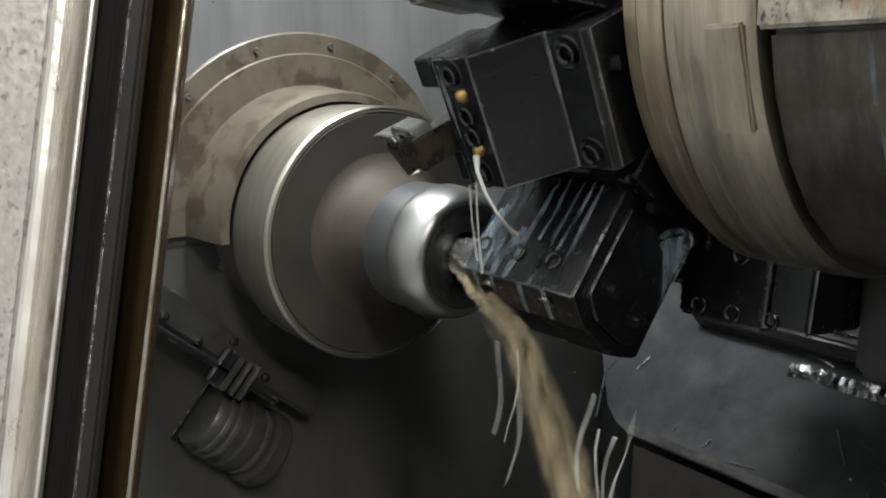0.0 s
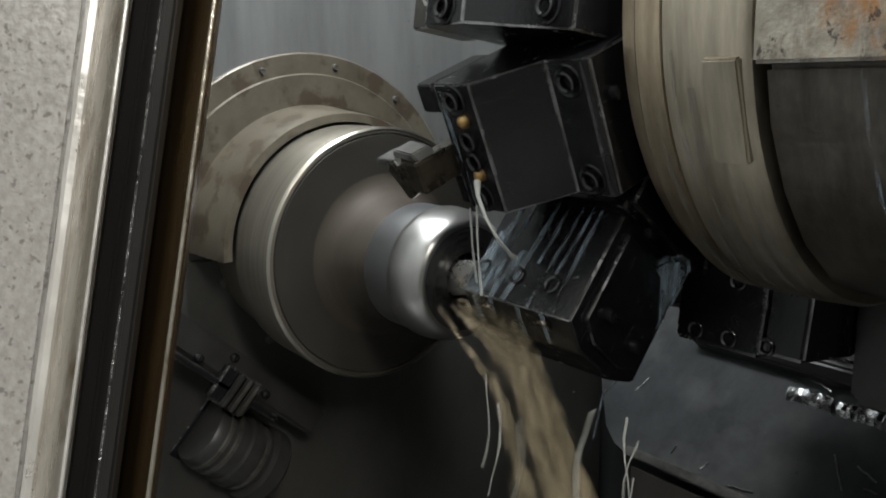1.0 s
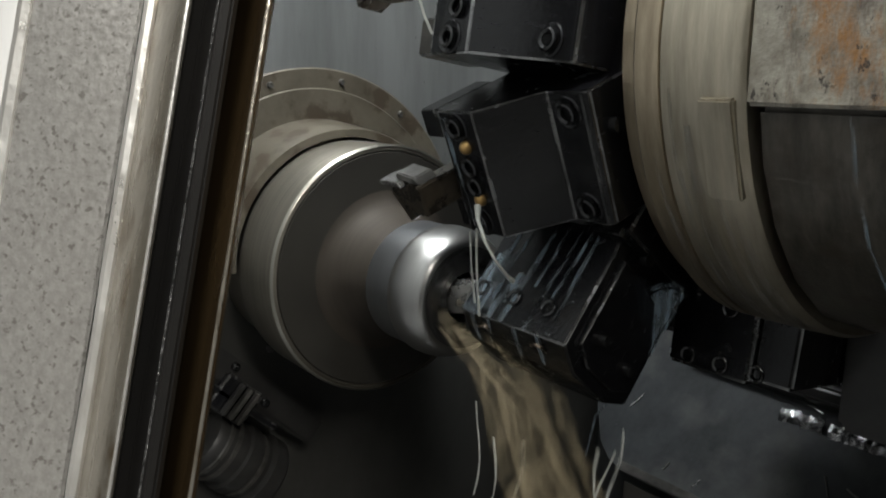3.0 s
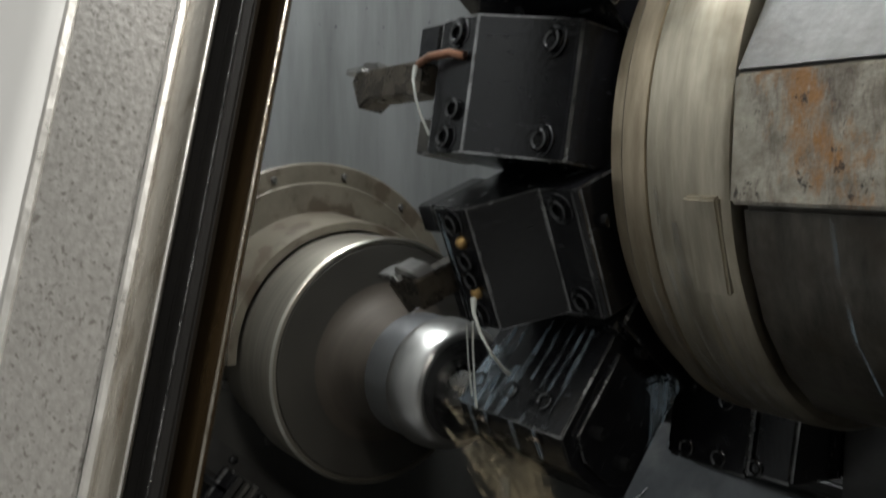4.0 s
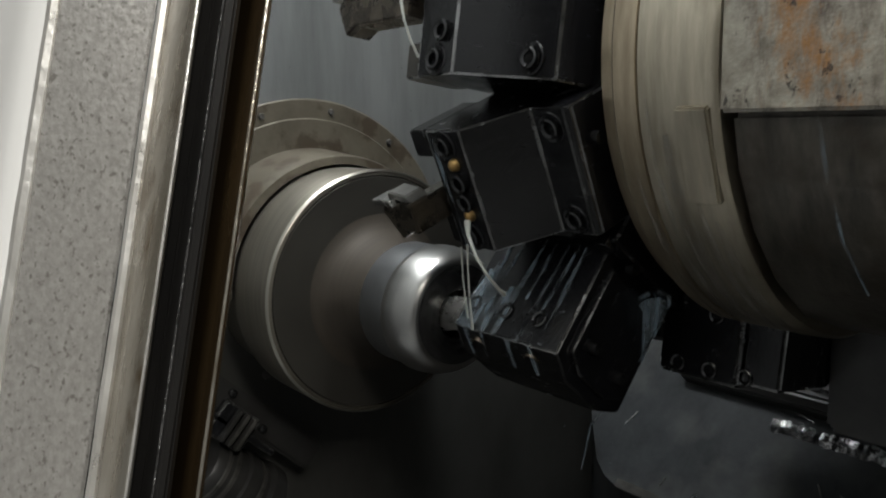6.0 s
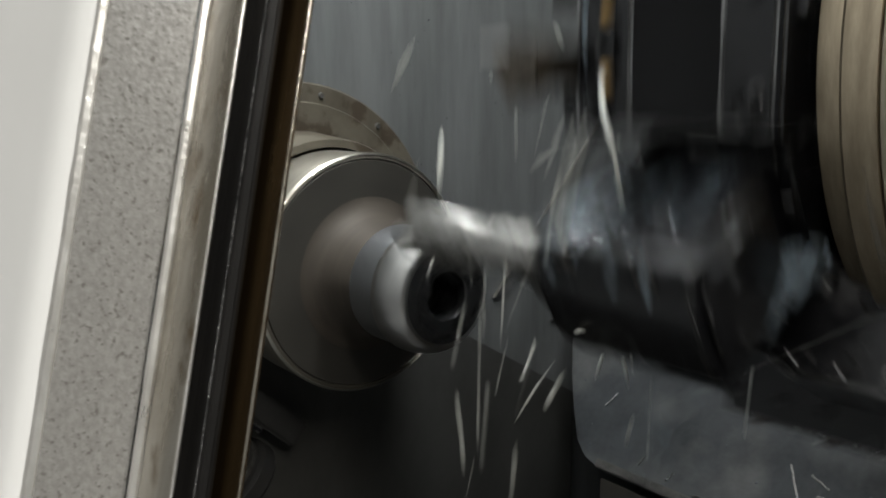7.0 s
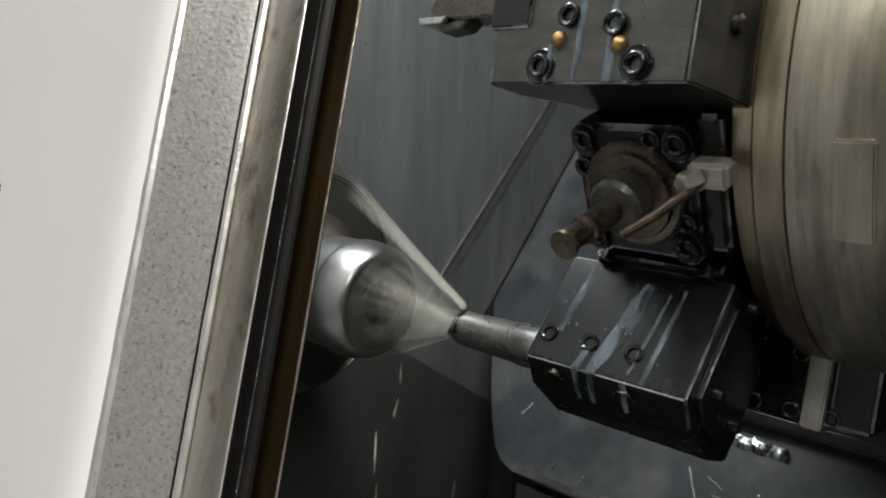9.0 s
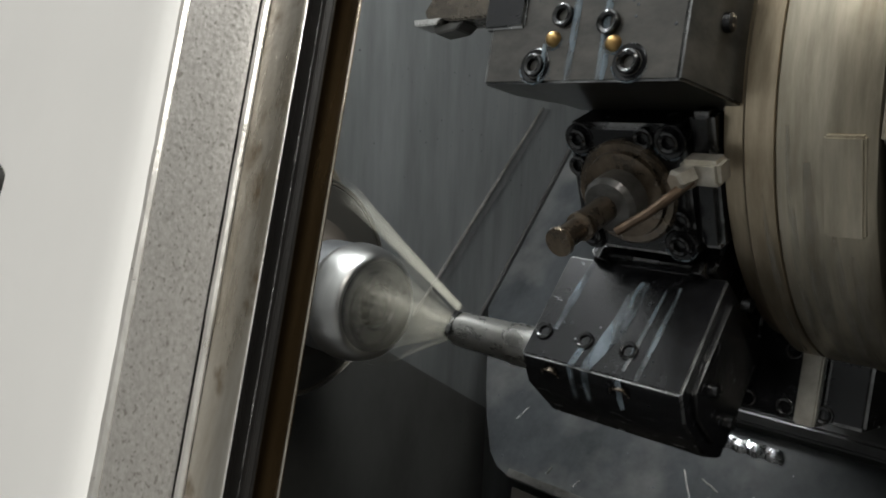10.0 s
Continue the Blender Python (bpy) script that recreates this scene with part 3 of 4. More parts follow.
def indexable_drill(h):
    """A short fluted drill with a flange."""
    part("drill_flange", turned([(-0.092, 0.0), (-0.092, 0.029), (-0.089, 0.031), (-0.076, 0.031)], 40), M_worn, h, m=pose(0, -0.2844, 0))
    bm = bmesh.new()
    n, steps, length = 48, 40, 0.165
    rings = []
    for i in range(steps + 1):
        x = -0.090 - length * i / steps
        turn_ = i / steps * radians(115)
        ring = []
        for k in range(n):
            a = k * math.tau / n
            r = 0.0225
            for c in (0.0, math.pi):
                d = abs((a - c + math.pi) % math.tau - math.pi)
                if d < 0.75:
                    r = min(r, 0.0225 - 0.0135 * math.cos(d / 0.75 * math.pi / 2))
            ring.append(bm.verts.new((x, r * math.cos(a + turn_), r * math.sin(a + turn_))))
        rings.append(ring)
    for a, c in zip(rings, rings[1:]):
        for k in range(n):
            bm.faces.new((a[k], a[(k + 1) % n], c[(k + 1) % n], c[k]))
    bm.faces.new(rings[0])
    bm.faces.new(rings[-1][::-1])
    d = part("drill", bm, M_bar, h, "bright fluted indexable drill", pose(0, -0.2844, 0))
    part("drill_insert", box(-0.254, -0.246, -0.306, -0.292, -0.004, 0.002, 0.001), M_brass, h, "golden insert")
    return d


def thin_drill(h):
    part("drill_chuck", turned([(-0.100, 0.0), (-0.100, 0.012), (-0.097, 0.015), (-0.076, 0.016)], 28), M_worn, h, m=pose(0, -0.2844, 0))
    part("drill", turned([(-0.225, 0.0), (-0.219, 0.0062), (-0.160, 0.0068), (-0.100, 0.0070)], 20), M_bright, h, "long thin bright drill", pose(0, -0.2844, 0))


def boring_bar(h):
    part("boring_bar", turned([(-0.186, 0.0), (-0.186, 0.0150), (-0.184, 0.0158), (-0.175, 0.0162), (-0.118, 0.0175), (-0.116, 0.0185), (-0.076, 0.0185)], 40), M_bar, h, "wet round steel boring bar", pose(0, -0.2844, 0))
    part("bar_head", prism([(-0.180, -0.0165), (-0.188, -0.0165), (-0.194, -0.010), (-0.194, 0.006), (-0.188, 0.014), (-0.180, 0.0165)], "y", -0.012, 0.012, 0.001), M_black, h, "dark boring head", pose(0, -0.2844, 0))


def live_holder(k, cutter=True):
    """A driven tool holder: a bolted square plate, a round flange, a collet and a cutter that points outwards."""
    bm = box(-0.048, 0.047, -0.2196, -0.180, -0.050, 0.050, 0.004)
    box(0.046, 0.064, -0.212, -0.180, -0.044, 0.056, 0.004, bm=bm)
    h = part("live_tool_holder", bm, M_black, turret, "black driven tool holder with a brown flange", seat_at(k))
    bolts(h, [(x, 0.2196, w) for x in (-0.0365, 0.0365) for w in (-0.0385, 0.0385)])
    bolts(h, [(0.018, 0.2196, 0.041), (-0.039, 0.2196, 0.018), (0.039, 0.2196, -0.019)], False)
    turn_round = pose(0, 0, 0, 0, 0, 180)
    part("flange", turned([(0.2196, 0.0), (0.2196, 0.040), (0.2235, 0.040), (0.2255, 0.038), (0.2255, 0.033), (0.229, 0.032), (0.230, 0.024), (0.230, 0.0)], 48, axis="y"), M_cutter, h, "brown oily round flange", turn_round)
    part("collet_nut", turned([(0.230, 0.0), (0.230, 0.021), (0.246, 0.021), (0.250, 0.018), (0.252, 0.011), (0.252, 0.0)], 18, axis="y"), M_worn, h, m=turn_round)
    if cutter:
        part("cutter", turned([(0.250, 0.0), (0.250, 0.0095), (0.278, 0.0095), (0.280, 0.0105), (0.284, 0.0105), (0.285, 0.008), (0.302, 0.008), (0.306, 0.0105), (0.309, 0.0100), (0.309, 0.0)], 20, axis="y"), M_cutter, h, "brown stained cutter shank", turn_round)
    part("pipe_fitting", box(0.050, 0.078, -0.236, -0.218, 0.014, 0.032, 0.003), M_bright_dull, h, "bright pipe elbow")
    part("pipe_nut", turned([(0.0, 0.0), (0.0, 0.008), (0.012, 0.008), (0.014, 0.006), (0.014, 0.0)], 6, axis="y"), M_bright_dull, h, m=pose(0.058, -0.236, 0.022, 0, 0, 160))
    part("coolant_pipe", tube([(0.060, -0.240, 0.021), (0.055, -0.250, 0.016), (0.040, -0.260, 0.005), (0.018, -0.268, -0.008)], [0.0042, 0.0036, 0.0034, 0.0034]), M_pipe, h, "thin copper coolant pipe")
    return h


turning_holder(0, "wedge")
turning_holder(1, "step")
drill_holder = bar_holder(-1, 0.047)
indexable_drill(drill_holder)
empty_collet(side_block(-2))
bar_holder(-3)
bar_holder(2)
turning_holder(3, "wedge")
thin_drill(bar_holder(-4))
T_holder = turning_holder(-5, "plate")
live = live_holder(-6)
bore_holder = bar_holder(-7)
boring_bar(bore_holder)
side_block(4, True)

# ---- turret housing ----
house = tagged(new("turret_housing"), "rust-stained turret housing with an oily round drum", "housing")
part("drum", turned([(0.064, 0.0), (0.064, 0.200), (0.066, 0.205), (0.082, 0.2065), (0.083, 0.2145), (0.085, 0.2160), (0.1035, 0.2165), (0.1040, 0.2155), (0.1040, 0.10)], 160), M_drum_dark, house, "brown oily steel ring")
part("band", turned([(0.1045, 0.10), (0.1045, 0.2152), (0.1055, 0.2162), (0.130, 0.2165), (0.158, 0.2155), (0.1625, 0.2125), (0.163, 0.2080), (0.163, 0.10)], 160), M_drum, house, "worn beige steel band")
part("stop_block", box(0.134, 0.158, -0.2182, -0.205, -0.032, 0.032, 0.0015), M_drum, house, m=pose(0, 0, 0, 18, 0, 0))
def ring_of(points):
    return [(-u, v) for u, v in points]
part("front_plate", prism(ring_of([(0.214, -0.040), (0.214, 0.0355), (0.190, 0.0355), (0.190, -0.040)]), "x", 0.1645, 0.62, 0.002), M_house, house, "rust-stained housing plate")
part("top_plate", prism(ring_of([(0.2135, 0.0362), (0.120, 0.192), (0.100, 0.185), (0.190, 0.0362)]), "x", 0.1645, 0.62, 0.002), M_house_top, house, "wet grey sloping plate")
part("body", prism(ring_of([(0.2065, -0.0405), (0.198, -0.075), (0.178, -0.115), (0.150, -0.150), (0.110, -0.180), (0.05, -0.20), (-0.20, -0.20), (-0.20, 0.19), (0.09, 0.19), (0.188, 0.030), (0.188, -0.0405)]), "x", 0.1680, 0.62, 0.003), M_house_low, house, "grimy curved housing body")
part("bolt", turned([(0.0, 0.0), (0.005, 0.0), (0.006, 0.003), (0.006, 0.007), (0.0, 0.0085)], 16, axis="z"), M_screw, house, m=pose(0.215, -0.180, 0.094, 59, 0, 0))
# made-up block that hides the lit bed, so the gap reads dark
part("gap_filler", box(0.140, 0.66, -0.010, 0.33, -0.30, -0.170, 0.006), M_dark, house, "dark block added to darken the gap under the drum")
part("slide", box(0.08, 0.66, 0.0, 0.50, -0.34, -0.06, 0.006), M_dark, house, "dark cross slide", pose(0, 0, 0, 51, 0, 0))

for ob in (S_bolt, S_pocket, S_ball, S_grub):
    bpy.data.objects.remove(ob)

# ---- on the bed and the wall ----
def on_slope(points, x0, x1, b=0.0):
    """A block along the bed: points are (distance up the slope from y = 0.46, height off it)."""
    c, s_ = math.cos(radians(51)), math.sin(radians(51))
    y0, z0 = 0.46, bed_z(0.46)
    return prism([(y0 + c * u - s_ * h, z0 + s_ * u + c * h) for u, h in points], "x", x0, x1, b)


tagged(part("way_rail", on_slope([(0.0, -0.005), (0.0, 0.022), (0.012, 0.034), (0.30, 0.034), (0.30, -0.005)], 0.065, 1.9, 0.003), M_dark),
       "dark oily guide rail along the slanted bed", "rail")
tagged(part("cover_edge", on_slope([(-0.172, -0.004), (-0.172, 0.004), (-0.160, 0.005), (-0.160, -0.004)], 0.035, 1.9, 0.001), M_worn),
       "worn folded steel edge of the bed cover", "edge strip")
tagged(part("wall_seam", prism([(0.341, -0.108), (0.644, 0.233), (0.664, 0.233), (0.365, -0.108)], "x", WALL, WALL + 0.004, 0.001), M_sheet_dark),
       "raised dark seam strip on the sheet-metal wall", "seam")
tagged(part("wall_seam", prism([(0.334, -0.108), (0.639, 0.235), (0.643, 0.235), (0.340, -0.108)], "x", WALL, WALL + 0.006, 0.001), M_worn),
       "thin worn edge of the seam strip", "seam")

tagged(part("wall_seam", prism([(0.462, -0.167), (0.755, 0.195), (0.765, 0.195), (0.472, -0.167)], "x", WALL, WALL + 0.006, 0.001), M_dark),
       "dark wet joint between the wall and the bed cover", "seam")

rng = random.Random(7)
for x0, n in ((0.266, 7), (0.205, 3)):
    bm = bmesh.new()
    prev = None
    for i in range(n * 4 + 1):
        x = x0 + 0.0045 * i
        h = 0.004 + 0.006 * rng.random()
        u = -0.034 + 0.004 * rng.random()
        row = []
        for du, dh in ((0.0, 0.0), (0.007, h), (0.016, 0.5 * h + 0.003)):
            cc, ss = math.cos(radians(51)), math.sin(radians(51))
            uu, hh = u + du, dh + 0.0005
            row.append(bm.verts.new((x + 0.002 * rng.random(), 0.46 + cc * uu - ss * hh, bed_z(0.46) + ss * uu + cc * hh)))
        if prev:
            for a, b, c, d in zip(prev, prev[1:], row[1:], row):
                bm.faces.new((a, b, c, d))
        prev = row
    ex = bmesh.ops.solidify(bm, geom=bm.faces[:], thickness=0.0006)
    tagged(part("chip_ribbon", bm, M_chip, smooth=0), "bright crinkled metal chip lying on the bed", "metal chip", "chips on the bed")

def crumpled(x, u, h, size):
    """A crumpled piece of chip that stands on the bed or its rail."""
    cc, ss = math.cos(radians(51)), math.sin(radians(51))
    bm, r2 = bmesh.new(), random.Random(4)
    grid = []
    for i in range(6):
        row = []
        for j in range(5):
            peak = max(0.0, 1 - abs(i - 2) / 3) * (j / 4)
            du, dh = u + size * 0.25 * r2.random(), h + size * 0.9 * peak + 0.0006
            row.append(bm.verts.new((x + size * (i / 2.5 - 1) * (1 - 0.4 * j / 4) + size * 0.12 * r2.random(), 0.46 + cc * du - ss * dh, bed_z(0.46) + ss * du + cc * dh)))
        grid.append(row)
    for a, b in zip(grid, grid[1:]):
        for j in range(4):
            bm.faces.new((a[j], a[j + 1], b[j + 1], b[j]))
    bmesh.ops.solidify(bm, geom=bm.faces[:], thickness=0.0005)
    return bm


tagged(part("crumpled_chip", crumpled(0.264, 0.020, 0.034, 0.016), M_chip, smooth=0), "bright crumpled metal chip lying on the guide rail", "metal chip", "chips on the bed")

for k in range(12):
    y = 0.36 + 0.10 * rng.random()
    x = 0.0 + 0.6 * rng.random()
    l, a = 0.012 + 0.03 * rng.random(), rng.random() * 6.3
    cc, ss = math.cos(radians(51)), math.sin(radians(51))
    pts = []
    for i in range(5):
        q = (i / 4 - 0.5) * l
        dx, du = q * math.cos(a) + 0.002 * rng.random(), q * math.sin(a) + 0.002 * rng.random()
        pts.append((x + dx, y + cc * du - ss * 0.0016, bed_z(y) + ss * du + cc * 0.0016))
    tagged(part("curled_chip", tube(pts, 0.0011, 5), M_worn if k % 3 else M_chip), "thin curled metal chip stuck to the bed", "metal chip", "chips on the bed")

# in the fittings' space u runs down along the slanting rail, v across it
SLOPE_DOWN = pose(0, -0.130, -0.112, -43, 0, 0)
rail = tagged(new("sloping_rail"), "dark oily rail with a finned clamp, sloping down the wall", "rail")
part("bar", box(WALL + 0.008, -0.112, -0.17, 0.15, -0.022, 0.012, 0.004), M_dark, rail, m=SLOPE_DOWN)
part("ledge", box(WALL + 0.008, -0.100, -0.17, 0.09, -0.030, -0.0225, 0.002), M_black, rail, m=SLOPE_DOWN)
part("clamp", box(-0.1115, -0.100, 0.000, 0.052, -0.046, -0.004, 0.003), M_black, rail, m=SLOPE_DOWN)
for k in range(3):
    part("fin", box(-0.0995, -0.090, 0.016 + 0.011 * k, 0.021 + 0.011 * k, -0.045, -0.006, 0.0015), M_worn if k else M_dark, rail, m=SLOPE_DOWN)
for u, v in ((-0.075, -0.012), (-0.028, -0.016), (0.006, 0.004), (0.064, -0.010)):
    part("screw", turned([(0.0, 0.0), (0.005, 0.0), (0.006, 0.002), (0.005, 0.0045), (0.0, 0.005)], 14), M_screw, rail, m=SLOPE_DOWN @ pose(-0.112, u, v))
fitting = tagged(new("hose_fitting"), "dark round ridged hose fitting on the wall below the chuck", "fitting")
AIM = pose(-0.135, -0.118, -0.232, -43, 0, 0)
part("body", turned([(-0.055, 0.0), (-0.055, 0.034), (-0.050, 0.037), (-0.012, 0.037), (-0.010, 0.041), (0.004, 0.041), (0.006, 0.037), (0.022, 0.037), (0.025, 0.044), (0.042, 0.044), (0.046, 0.041), (0.046, 0.0)], 40, axis="y"), M_dark, fitting, m=AIM)
for y in (-0.040, -0.028, 0.013):
    part("ridge", turned([(y - 0.003, 0.0368), (y - 0.002, 0.0395), (y + 0.002, 0.0395), (y + 0.003, 0.0368)], 40, axis="y"), M_worn, fitting, m=AIM)
part("bracket", box(WALL + 0.008, -0.150, -0.060, 0.055, -0.040, 0.040, 0.003), M_black, fitting, m=pose(0, -0.118, -0.232, -43, 0, 0))
for y, z in ((-0.112, -0.040), (-0.170, -0.062), (-0.062, -0.115), (0.02, -0.06)):
    tagged(part("wall_bolt", turned([(0.0, 0.0), (0.003, 0.0), (0.004, 0.002), (0.0035, 0.005), (0.0, 0.006)], 14), M_worn, m=pose(WALL + 0.008, y, z)), "worn bolt in the shaded lower wall", "bolt", "bolts in the lower wall")

for k in range(5):
    a = radians(52 + 27 * k)
    part("bolt", turned([(0.0, 0.0), (0.002, 0.0), (0.003, 0.001), (0.003, 0.003), (0.0, 0.004)], 14), M_worn, cover, m=pose(-0.149, 0.195 * math.cos(a), 0.195 * math.sin(a)))

tagged(part("door_knob", turned([(0.0, 0.0), (0.0, 0.0085), (-0.006, 0.009), (-0.009, 0.007), (-0.0095, 0.0)], 24, axis="y"), M_rubber, m=pose(0.4190, -0.4391, 0.153, 14, 0, 0)),
       "round black knob on the white door", "knob")


# ---- coolant ----
def ribbon(points, widths, across, lift):
    """A thin wet film along points on a face; across and lift are the face's directions."""
    bm = bmesh.new()
    ac, up = Vector(across), Vector(lift)
    rows = []
    for p, w in zip(points, widths):
        p = Vector(p)
        rows.append([bm.verts.new(p - ac * w + up * 0.0002), bm.verts.new(p - ac * w * 0.5 + up * 0.0010), bm.verts.new(p + ac * w * 0.5 + up * 0.0010), bm.verts.new(p + ac * w + up * 0.0002)])
    for a, b in zip(rows, rows[1:]):
        for i in range(3):
            bm.faces.new((a[i], a[i + 1], b[i + 1], b[i]))
    return bm


def face_streak(h, spots, widths, w=0.0412, mat=None):
    """A streak of coolant that runs outwards over the upper side of a bar holder."""
    part("coolant_streak", ribbon([(x, -r, w) for x, r in spots], widths, (1, 0, 0), (0, 0, 1)), mat or M_film, h, "thin bluish coolant streak")


face_streak(drill_holder, [(-0.042, 0.216), (-0.047, 0.240), (-0.052, 0.265), (-0.048, 0.290), (-0.048, 0.306)], [0.0015, 0.003, 0.0045, 0.006, 0.006])
face_streak(drill_holder, [(-0.030, 0.262), (-0.034, 0.275), (-0.039, 0.293), (-0.041, 0.306)], [0.006, 0.007, 0.004, 0.002])
face_streak(drill_holder, [(-0.010, 0.216), (-0.011, 0.245), (-0.012, 0.270)], [0.001, 0.0022, 0.0012])
face_streak(drill_holder, [(0.004, 0.216), (0.002, 0.250), (0.000, 0.290), (-0.001, 0.306)], [0.0008, 0.0020, 0.0026, 0.002])
face_streak(drill_holder, [(0.022, 0.216), (0.022, 0.250), (0.023, 0.291)], [0.0010, 0.0026, 0.0015])
face_streak(drill_holder, [(-0.066, 0.250), (-0.068, 0.280), (-0.070, 0.306)], [0.003, 0.006, 0.005])
face_streak(bore_holder, [(0.001, 0.226), (-0.002, 0.240), (-0.003, 0.260), (-0.008, 0.280), (-0.0165, 0.306)], [0.0035, 0.007, 0.0078, 0.0076, 0.0046])
face_streak(bore_holder, [(-0.026, 0.290), (-0.029, 0.306)], [0.0035, 0.003])
face_streak(bore_holder, [(0.020, 0.230), (0.018, 0.260), (0.014, 0.300)], [0.001, 0.002, 0.0015])
face_streak(drill_holder, [(-0.058, 0.214), (-0.060, 0.250), (-0.061, 0.285), (-0.062, 0.306)], [0.002, 0.005, 0.009, 0.010])
face_streak(drill_holder, [(-0.022, 0.214), (-0.024, 0.250), (-0.027, 0.290), (-0.028, 0.306)], [0.0012, 0.0030, 0.0040, 0.0030])
face_streak(drill_holder, [(0.014, 0.214), (0.012, 0.250), (0.010, 0.275)], [0.0010, 0.0024, 0.0012])
face_streak(bore_holder, [(0.030, 0.226), (0.029, 0.262), (0.026, 0.306)], [0.0012, 0.0026, 0.0022])
face_streak(bore_holder, [(-0.050, 0.216), (-0.053, 0.250), (-0.056, 0.280)], [0.0025, 0.0040, 0.0020])
for h, spots in ((drill_holder, (-0.062, -0.044, -0.012, 0.014)), (bore_holder, (-0.0165, -0.029, 0.012))):
    for x in spots:
        part("coolant_streak", ribbon([(x, -0.3066, 0.0405), (x - 0.0005, -0.313, 0.0290), (x, -0.3194, 0.0170)], [0.003, 0.0028, 0.0022], (1, 0, 0), (0, -0.88, 0.48)), M_film, h, "thin bluish coolant streak")
for x, w0, w1 in ((-0.0395, 0.046, -0.048), (-0.027, -0.026, -0.048)):
    part("coolant_streak", ribbon([(x - 0.010, -0.2672, w0), (x - 0.009, -0.2672, (w0 + w1) / 2), (x - 0.008, -0.2672, w1)], [0.0028, 0.0018, 0.0014], (1, 0, 0), (0, -1, 0)), M_film, turret, "thin bluish coolant streak", seat_at(0))
for x, w0 in ((-0.030, -0.024), (0.018, -0.030), (0.016, 0.050), (-0.008, 0.045)):
    part("coolant_streak", ribbon([(x, -0.2732, w0), (x, -0.2732, (w0 - 0.05) / 2), (x - 0.001, -0.2732, -0.049)], [0.0022, 0.0030, 0.0024], (1, 0, 0), (0, -1, 0)), M_film, T_holder, "thin bluish coolant streak")
for (x, r, w, n) in ((-0.0365, 0.2196, 0.0385, 1), (0.0365, 0.2196, 0.0385, 1), (0.0365, 0.2196, -0.0385, 1)):
    part("coolant_ring", turned([(0.0004, 0.0118), (0.0016, 0.0126), (0.0004, 0.0136)], 24, axis="y", a0=200, a1=340), M_film, live, "milky coolant round a bolt", pose(x, -r, w, 0, 0, 180))
for x, w in ((-0.0365, -0.0385), (0.0365, -0.0385), (-0.024, -0.021), (0.023, -0.026)):
    big = w < -0.03
    part("coolant_ring", turned([(0.0004, 0.0118 if big else 0.0060), (0.0016, 0.0126 if big else 0.0068), (0.0004, 0.0134 if big else 0.0076)], 24, axis="y", a0=190, a1=350), M_film, T_holder, "milky coolant round a bolt", pose(x, -0.273, w, 0, 0, 180))


def thread(parent, k, points, radii, name="coolant_thread", mat=None):
    m = seat_at(k)
    return part(name, tube([m @ Vector((x, -r, w)) for x, r, w in points], radii, 8), mat or M_coolant, parent, "white thread of coolant")


thread(turret, 0, [(-0.031, 0.272, -0.022), (-0.026, 0.279, -0.030), (-0.018, 0.284, -0.044), (-0.012, 0.284, -0.060), (-0.014, 0.276, -0.078), (-0.020, 0.268, -0.088)], [0.0028, 0.0016, 0.0013, 0.0012, 0.0014, 0.0022])
thread(turret, 0, [(-0.046, 0.268, -0.046), (-0.048, 0.274, -0.066), (-0.050, 0.280, -0.090), (-0.052, 0.286, -0.118)], [0.0012, 0.0009, 0.0008, 0.0012])
thread(turret, 0, [(-0.056, 0.268, -0.050), (-0.060, 0.274, -0.080), (-0.062, 0.280, -0.112)], [0.0010, 0.0008, 0.0010])

thread(turret, 1, [(-0.070, 0.279, 0.015), (-0.068, 0.281, 0.004), (-0.063, 0.280, -0.010), (-0.058, 0.276, -0.024), (-0.054, 0.270, -0.036)], [0.0020, 0.0013, 0.0011, 0.0010, 0.0012])

hood = [(0.284, 0.05, 0.014), (0.289, 0.05, 0.024), (0.297, 0.05, 0.034), (0.308, 0.05, 0.041), (0.319, 0.05, 0.044), (0.327, 0.05, 0.042), (0.328, 0.05, 0.036), (0.322, 0.05, 0.022), (0.313, 0.05, 0.004), (0.297, 0.05, -0.028), (0.270, 0.05, -0.062), (0.250, 0.05, -0.086), (0.240, 0.05, -0.13)]
part("coolant_thread", tube([(x - TX, y - TY, z - TZ) for x, y, z in hood], [0.0010, 0.0015, 0.0020, 0.0024, 0.0022, 0.0018, 0.0013, 0.0010, 0.0008, 0.0008, 0.0008, 0.0012, 0.0008], 8), M_film, turret, "pale thread of coolant")

part("coolant_film", prism([(0.2860, 0.010), (0.2890, 0.020), (0.2970, 0.030), (0.3080, 0.037), (0.3190, 0.040), (0.3265, 0.038), (0.3200, 0.022), (0.3100, 0.002), (0.2990, -0.020), (0.2930, -0.004)], "y", 0.0495, 0.0502), M_film, turret, "thin hood of coolant", Matrix.Translation((-TX, -TY, -TZ)))

